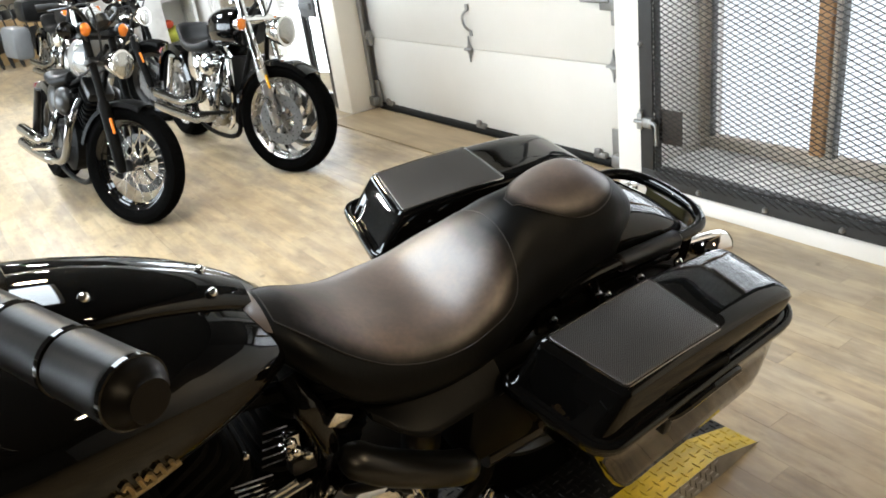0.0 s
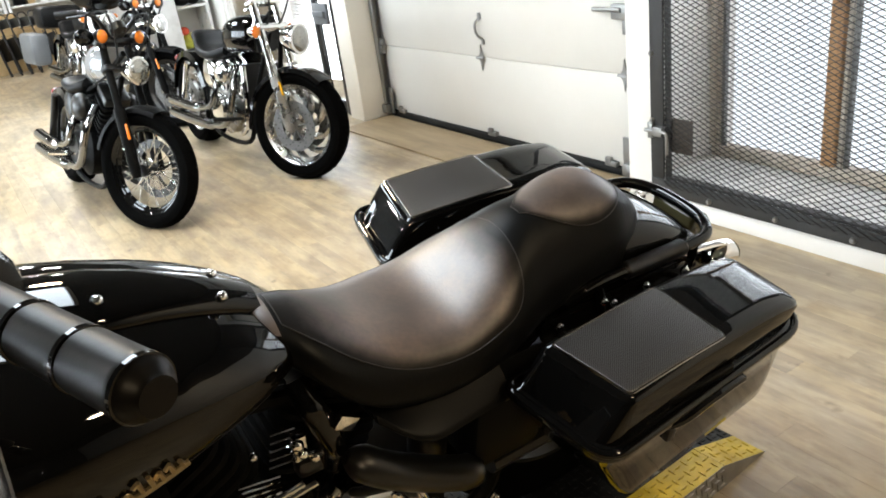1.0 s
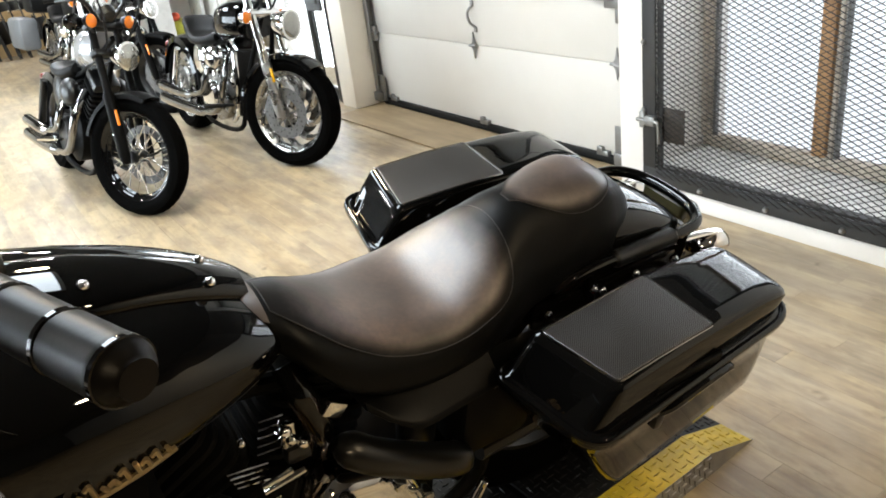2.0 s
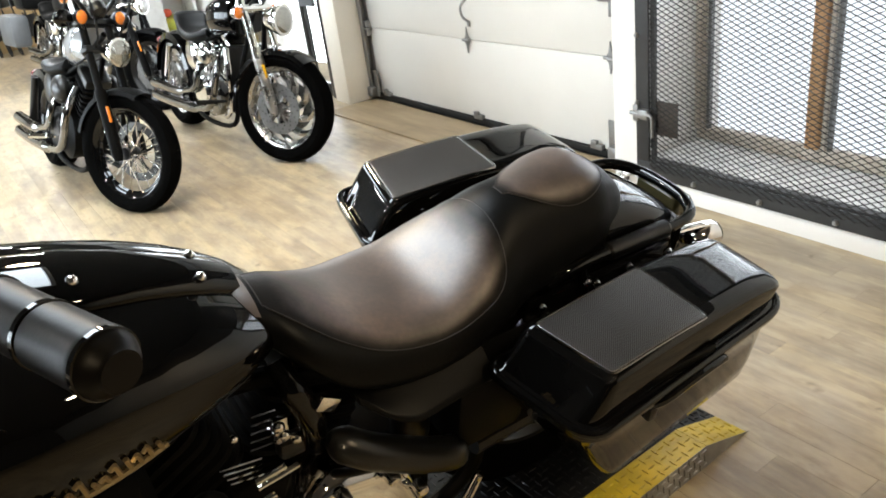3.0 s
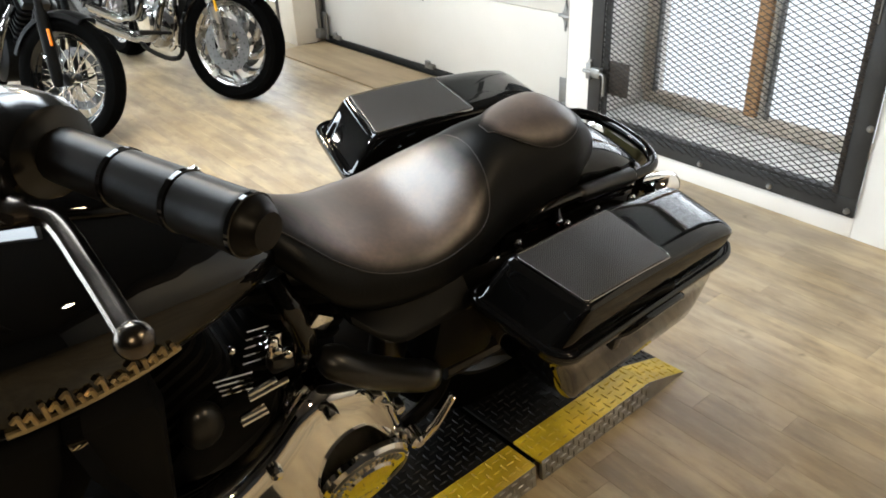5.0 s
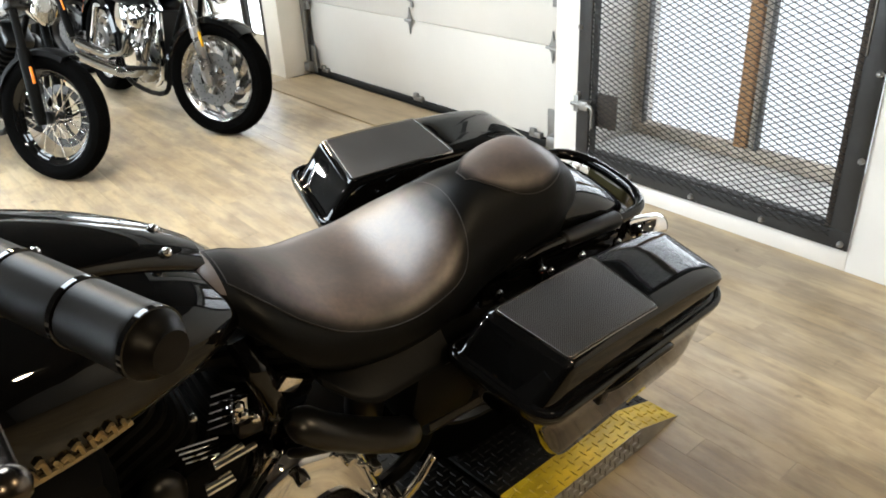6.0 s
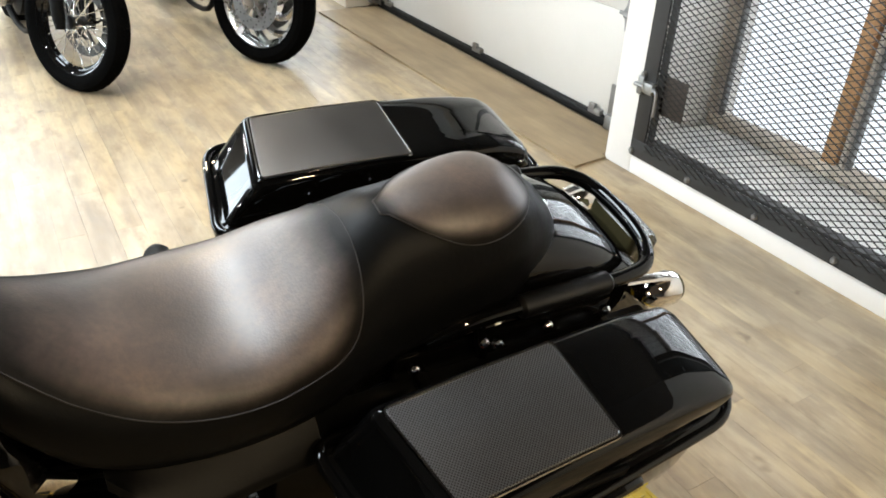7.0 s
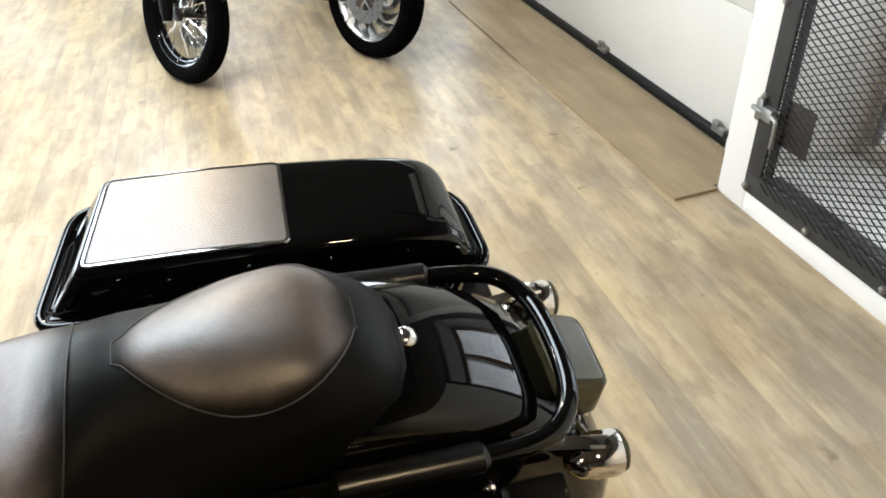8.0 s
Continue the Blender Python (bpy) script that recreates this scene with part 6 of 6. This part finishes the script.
    part("side_stand", Geo().tube([(ex - 0.10, 0.12, 0.20), (ex - 0.05, 0.26, 0.05), (ex - 0.04, 0.30, 0.02)], 0.011, 8), bright, b, "side stand")
    return b


SPORT = dict(R=0.330, Rr=0.315, wf=0.10, wr=0.15, rimf=0.243, rimr=0.205, kind="wire", rimmat=BLACK, rake=-0.10, up=0.10, slider=DARK, tube=0.0205, forkmat=DARK, reflector=ORANGE, fendermat=DARK,
             lampx=0.06, lampz=-0.02, lampr=0.074, lampmat=CHROME, barw=0.23, barz=0.09, barx=-0.04, barmat=SATIN, mirz=-0.09, mirmat=BLACK, sigy=0.125, sigz=0.07, sigmat=SATIN, bright=SATIN,
             fender=(70, 165), tank=SILVER, tankx=1.10, tankl=0.46, tankz=0.78, tankw=0.145, tankh=0.24, tanklabel="silver-grey fuel tank", seatl=0.46, seatz=0.74, step=0.0, engine=DARK, cyl=DARK, finedge=DARK,
             airmat=SATIN, airlabel="black air cleaner", shock=SATIN, pegx=0.02, pegmat=CHROME, sidemat=SATIN)
POWER = dict(R=0.335, Rr=0.335, wf=0.13, wr=0.18, rimf=0.243, rimr=0.235, kind="cast", rimmat=ALLOY, rake=-0.09, up=0.15, slider=ALLOY, tube=0.0235, forkmat=CHROME, reflector=YREF,
             lampx=0.14, lampz=-0.085, lampr=0.088, lampmat=CHROME, barw=0.40, barz=0.16, barx=-0.14, barmat=CHROME, mirz=0.16, mirmat=CHROME, sigy=0.16, sigz=-0.12, sigmat=CHROME, bright=CHROME,
             fender=(52, 165), tank=BLACK, tankx=1.22, tankl=0.50, tankz=0.76, tankw=0.18, tankh=0.25, tanklabel="gloss black fuel tank", seatl=0.62, seatz=0.74, step=0.10, engine=ALLOY, cyl=ALLOY, finedge=CHROME,
             airmat=CHROME, airlabel="chrome air cleaner", shock=CHROME, pegx=0.30, pegmat=RUBBER, sidemat=CHROME, radiator=True)
cruiser("cruiser_motorcycle", (0.655, 6.14), (0.792, 4.66), 26, -13, "black and silver cruiser motorcycle with wire wheels", SPORT)
cruiser("cruiser_motorcycle", (1.665, 6.36), (1.765, 4.715), 26, -8, "black power cruiser with chrome engine and cast wheels", POWER)
B3 = dict(SPORT, kind="cast", rimmat=SATIN, bright=CHROME, tank=BLACK, tanklabel="black fuel tank", cyl=ALLOY, wf=0.12)
cruiser("cruiser_motorcycle", (1.45, 8.56), (1.66, 7.12), 24, -6, "black cruiser motorcycle parked behind the others", B3)
B4 = dict(POWER, tank=SKIRT, touring=True, lampmat=WHITEP, barz=0.10)
cruiser("cruiser_motorcycle", (1.33, 10.15), (1.50, 8.60), 10, -6, "dark touring motorcycle with a luggage trunk", B4)
cruiser("cruiser_motorcycle", (1.78, 12.3), (1.95, 10.85), 18, -6, "dark cruiser motorcycle further down the row", dict(SPORT, tank=BLACK, tanklabel="black fuel tank", sidemat=BLACK))


# ---------- shelves, chairs and goods at the far end ----------
def shelf_unit(x, y, w, boards):
    s = thing("shelf_unit", pose(x, y, 0), "white shelf unit against the wall, holding riding gear", "shelf")
    part("side_panel", Geo().box((-w / 2 + 0.09, -0.05, 1.1), (0.18, 0.44, 2.2), 0.004), WHITEP, s)
    part("side_panel", Geo().box((w / 2 - 0.015, 0, 1.1), (0.03, 0.40, 2.2), 0.004), WHITEP, s)
    for z in boards:
        part("shelf", Geo().box((0.075, 0, z), (w - 0.21, 0.39, 0.025), 0.003), WHITEP, s)
    part("back_panel", Geo().box((0.075, 0.20, 1.1), (w - 0.21, 0.012, 2.18), 0.002), WHITEP, s)


shelf_unit(2.35, 8.84, 0.54, (0.03, 0.36, 0.85, 1.34))


def folded_bag(name, c, r, mat, label, cat, seed):
    g = Geo().ball((0, 0, r[2]), r, 18, 12)
    g.v = [(x * (1 + 0.18 * noise.noise(Vector((x * 9 + seed, y * 9, z * 9)))), y * (1 + 0.15 * noise.noise(Vector((x * 7, y * 7 + seed, z * 7)))), z * (1 + 0.12 * noise.noise(Vector((x * 8, y * 8, z * 8 + seed))))) for x, y, z in g.v]
    return solid(name, g, mat, label, cat, m=pose(*c), smooth=70)


folded_bag("riding_bag", (2.40, 8.78, 0.373), (0.13, 0.12, 0.105), LIME, "lime green fabric bag slumped on the white shelf", "bag", 2)
folded_bag("riding_hat", (2.33, 8.76, 0.572), (0.055, 0.065, 0.04), REDP, "red-orange knit hat lying on the green bag", "hat", 4)
folded_bag("riding_glove", (2.38, 8.78, 0.863), (0.09, 0.10, 0.05), SKIRT, "black riding glove lying on the white shelf", "glove", 6)
folded_bag("riding_glove", (2.50, 8.77, 0.863), (0.07, 0.10, 0.06), SKIRT, "black riding glove lying on the white shelf", "glove", 7)
solid("helmet_box", Geo().box((0, 0, 0.09), (0.20, 0.22, 0.18), 0.006), BOXY, "yellow cardboard box on the lowest shelf", "box", m=pose(2.37, 8.77, 0.043, 0, 0, 8))
solid("helmet_box", Geo().box((0, 0, 0.06), (0.16, 0.22, 0.12), 0.006), BROWN, "brown cardboard box on the lowest shelf", "box", m=pose(2.52, 8.78, 0.043, 0, 0, -6))


def folding_chair(x, y, yaw, tilt):
    c = thing("folding_chair", pose(x, y, 0, 0, 0, yaw) @ pose(0, 0, 0, tilt, 0, 0) @ Matrix.Scale(0.8, 4), "black metal folding chair, folded and leaning in a stack", "chair", "stacked folding chairs")
    part("frame", Geo().tube(spline([(-0.22, 0, 0.02), (-0.22, 0, 0.55), (-0.20, 0, 0.95), (-0.12, 0, 1.08), (0.12, 0, 1.08), (0.20, 0, 0.95), (0.22, 0, 0.55), (0.22, 0, 0.02)], 6), 0.013, 8), SATIN, c)
    part("rear_legs", Geo().tube([(-0.19, 0.04, 0.02), (-0.19, 0.03, 0.72), (0.19, 0.03, 0.72), (0.19, 0.04, 0.02)], 0.012, 8), SATIN, c)
    part("backrest", Geo().box((0, -0.005, 0.93), (0.38, 0.02, 0.16), 0.008), SATIN, c)
    part("seat", Geo().box((0, 0.02, 0.48), (0.38, 0.03, 0.40), 0.012), SKIRT, c)


for k in range(6):
    folding_chair(1.02 + 0.13 * k, 13.40 - 0.06 * k, 62, -8)
solid("cardboard_carton", Geo().box((0, 0, 0.42), (0.55, 0.45, 0.84), 0.01), BROWN, "tall brown cardboard carton behind the chairs", "carton", m=pose(0.95, 13.95, 0, 0, 0, 15))
solid("cardboard_carton", Geo().box((0, 0, 0.30), (0.60, 0.45, 0.60), 0.01), BROWN, "brown cardboard carton by the far wall", "carton", m=pose(1.6, 14.2, 0, 0, 0, -10))
solid("travel_case", Geo().box((0, 0, 0.34), (0.52, 0.36, 0.66), 0.05), LUGGAGE, "dark grey hard case standing on the floor", "case", m=pose(1.92, 12.4, 0, 0, 0, 10))


def goods_rack(x, y, w):
    r = thing("goods_rack", pose(x, y, 0), "white wall rack with mixed goods along the far wall", "rack")
    for sx in (-w / 2, w / 2):
        part("upright", Geo().box((sx, 0, 1.2), (0.05, 0.45, 2.4), 0.005), WHITEP, r)
    for z in (0.9, 1.35, 1.8, 2.25):
        part("shelf", Geo().box((0, 0, z), (w - 0.06, 0.44, 0.03), 0.004), WHITEP, r)


rnd_goods = random.Random(11)
for gx in (-0.9, 0.55, 1.97):
    goods_rack(gx, 14.7, 1.35)
    for z in (0.9, 1.35, 1.8):
        xx = gx - 0.58
        while xx < gx + 0.5:
            w = rnd_goods.uniform(0.10, 0.26)
            h = rnd_goods.uniform(0.12, 0.32)
            mt, cname = rnd_goods.choice(((BOXY, "yellow"), (LUGGAGE, "dark grey"), (BROWN, "brown"), (WHITEP, "white"), (SKIRT, "black"), (LIME, "green")))
            solid("goods_box", Geo().box((0, 0, h / 2), (w, 0.26, h), 0.006), mt, cname + " box of goods standing on the white rack", "box", m=pose(xx + w / 2, 14.65, z + 0.0155, 0, 0, rnd_goods.uniform(-6, 6)), group="goods on the far racks")
            xx += w + rnd_goods.uniform(0.02, 0.10)


# ---------- floor ----------
def floor():
    rnd = random.Random(5)
    base = solid("floor", Geo().box((-1.075, 5.0, -0.056), (9.05, 21.0, 0.10)), JOINT, "wood-look vinyl plank floor in tan and grey", "floor", "structure")
    PW, PL, TH = 0.0925, 0.92, 0.006
    near = Geo().box((0, 0, -0.003), (PW - 0.0004, PL - 0.0005, TH), 0.0004).mesh("plank", 0)
    near.materials.append(FLOOR)
    rest = Geo()
    cols = int((WX + 0.10 - X0) / PW) + 1
    for c in range(cols):
        x = WX + 0.06 - PW / 2 - c * PW
        y = Y0 - rnd.random() * PL
        while y < Y1:
            yc = y + PL / 2
            if 0.05 < x < 3 and 0.3 < yc < 5.4 and not (x > WX - 0.16 and yc > 2.9):
                o = part("plank", near, FLOOR, base)
                o.location = (x, yc, 0)
            else:
                rest.add([(x - PW / 2 + 0.0002, y + 0.0003, 0), (x + PW / 2 - 0.0002, y + 0.0003, 0), (x + PW / 2 - 0.0002, y + PL - 0.0003, 0), (x - PW / 2 + 0.0002, y + PL - 0.0003, 0),
                          (x - PW / 2 + 0.0002, y + 0.0003, -0.006), (x + PW / 2 - 0.0002, y + 0.0003, -0.006), (x + PW / 2 - 0.0002, y + PL - 0.0003, -0.006), (x - PW / 2 + 0.0002, y + PL - 0.0003, -0.006)],
                         [(0, 1, 2, 3), (0, 4, 5, 1), (1, 5, 6, 2), (2, 6, 7, 3), (3, 7, 4, 0)])
            y += PL
    me = bpy.data.meshes.new("far_planks")
    me.from_pydata(rest.v, [], rest.f)
    part("far_planks", me, FLOOR, base, "far planks of the same floor", kind="stuff")


floor()
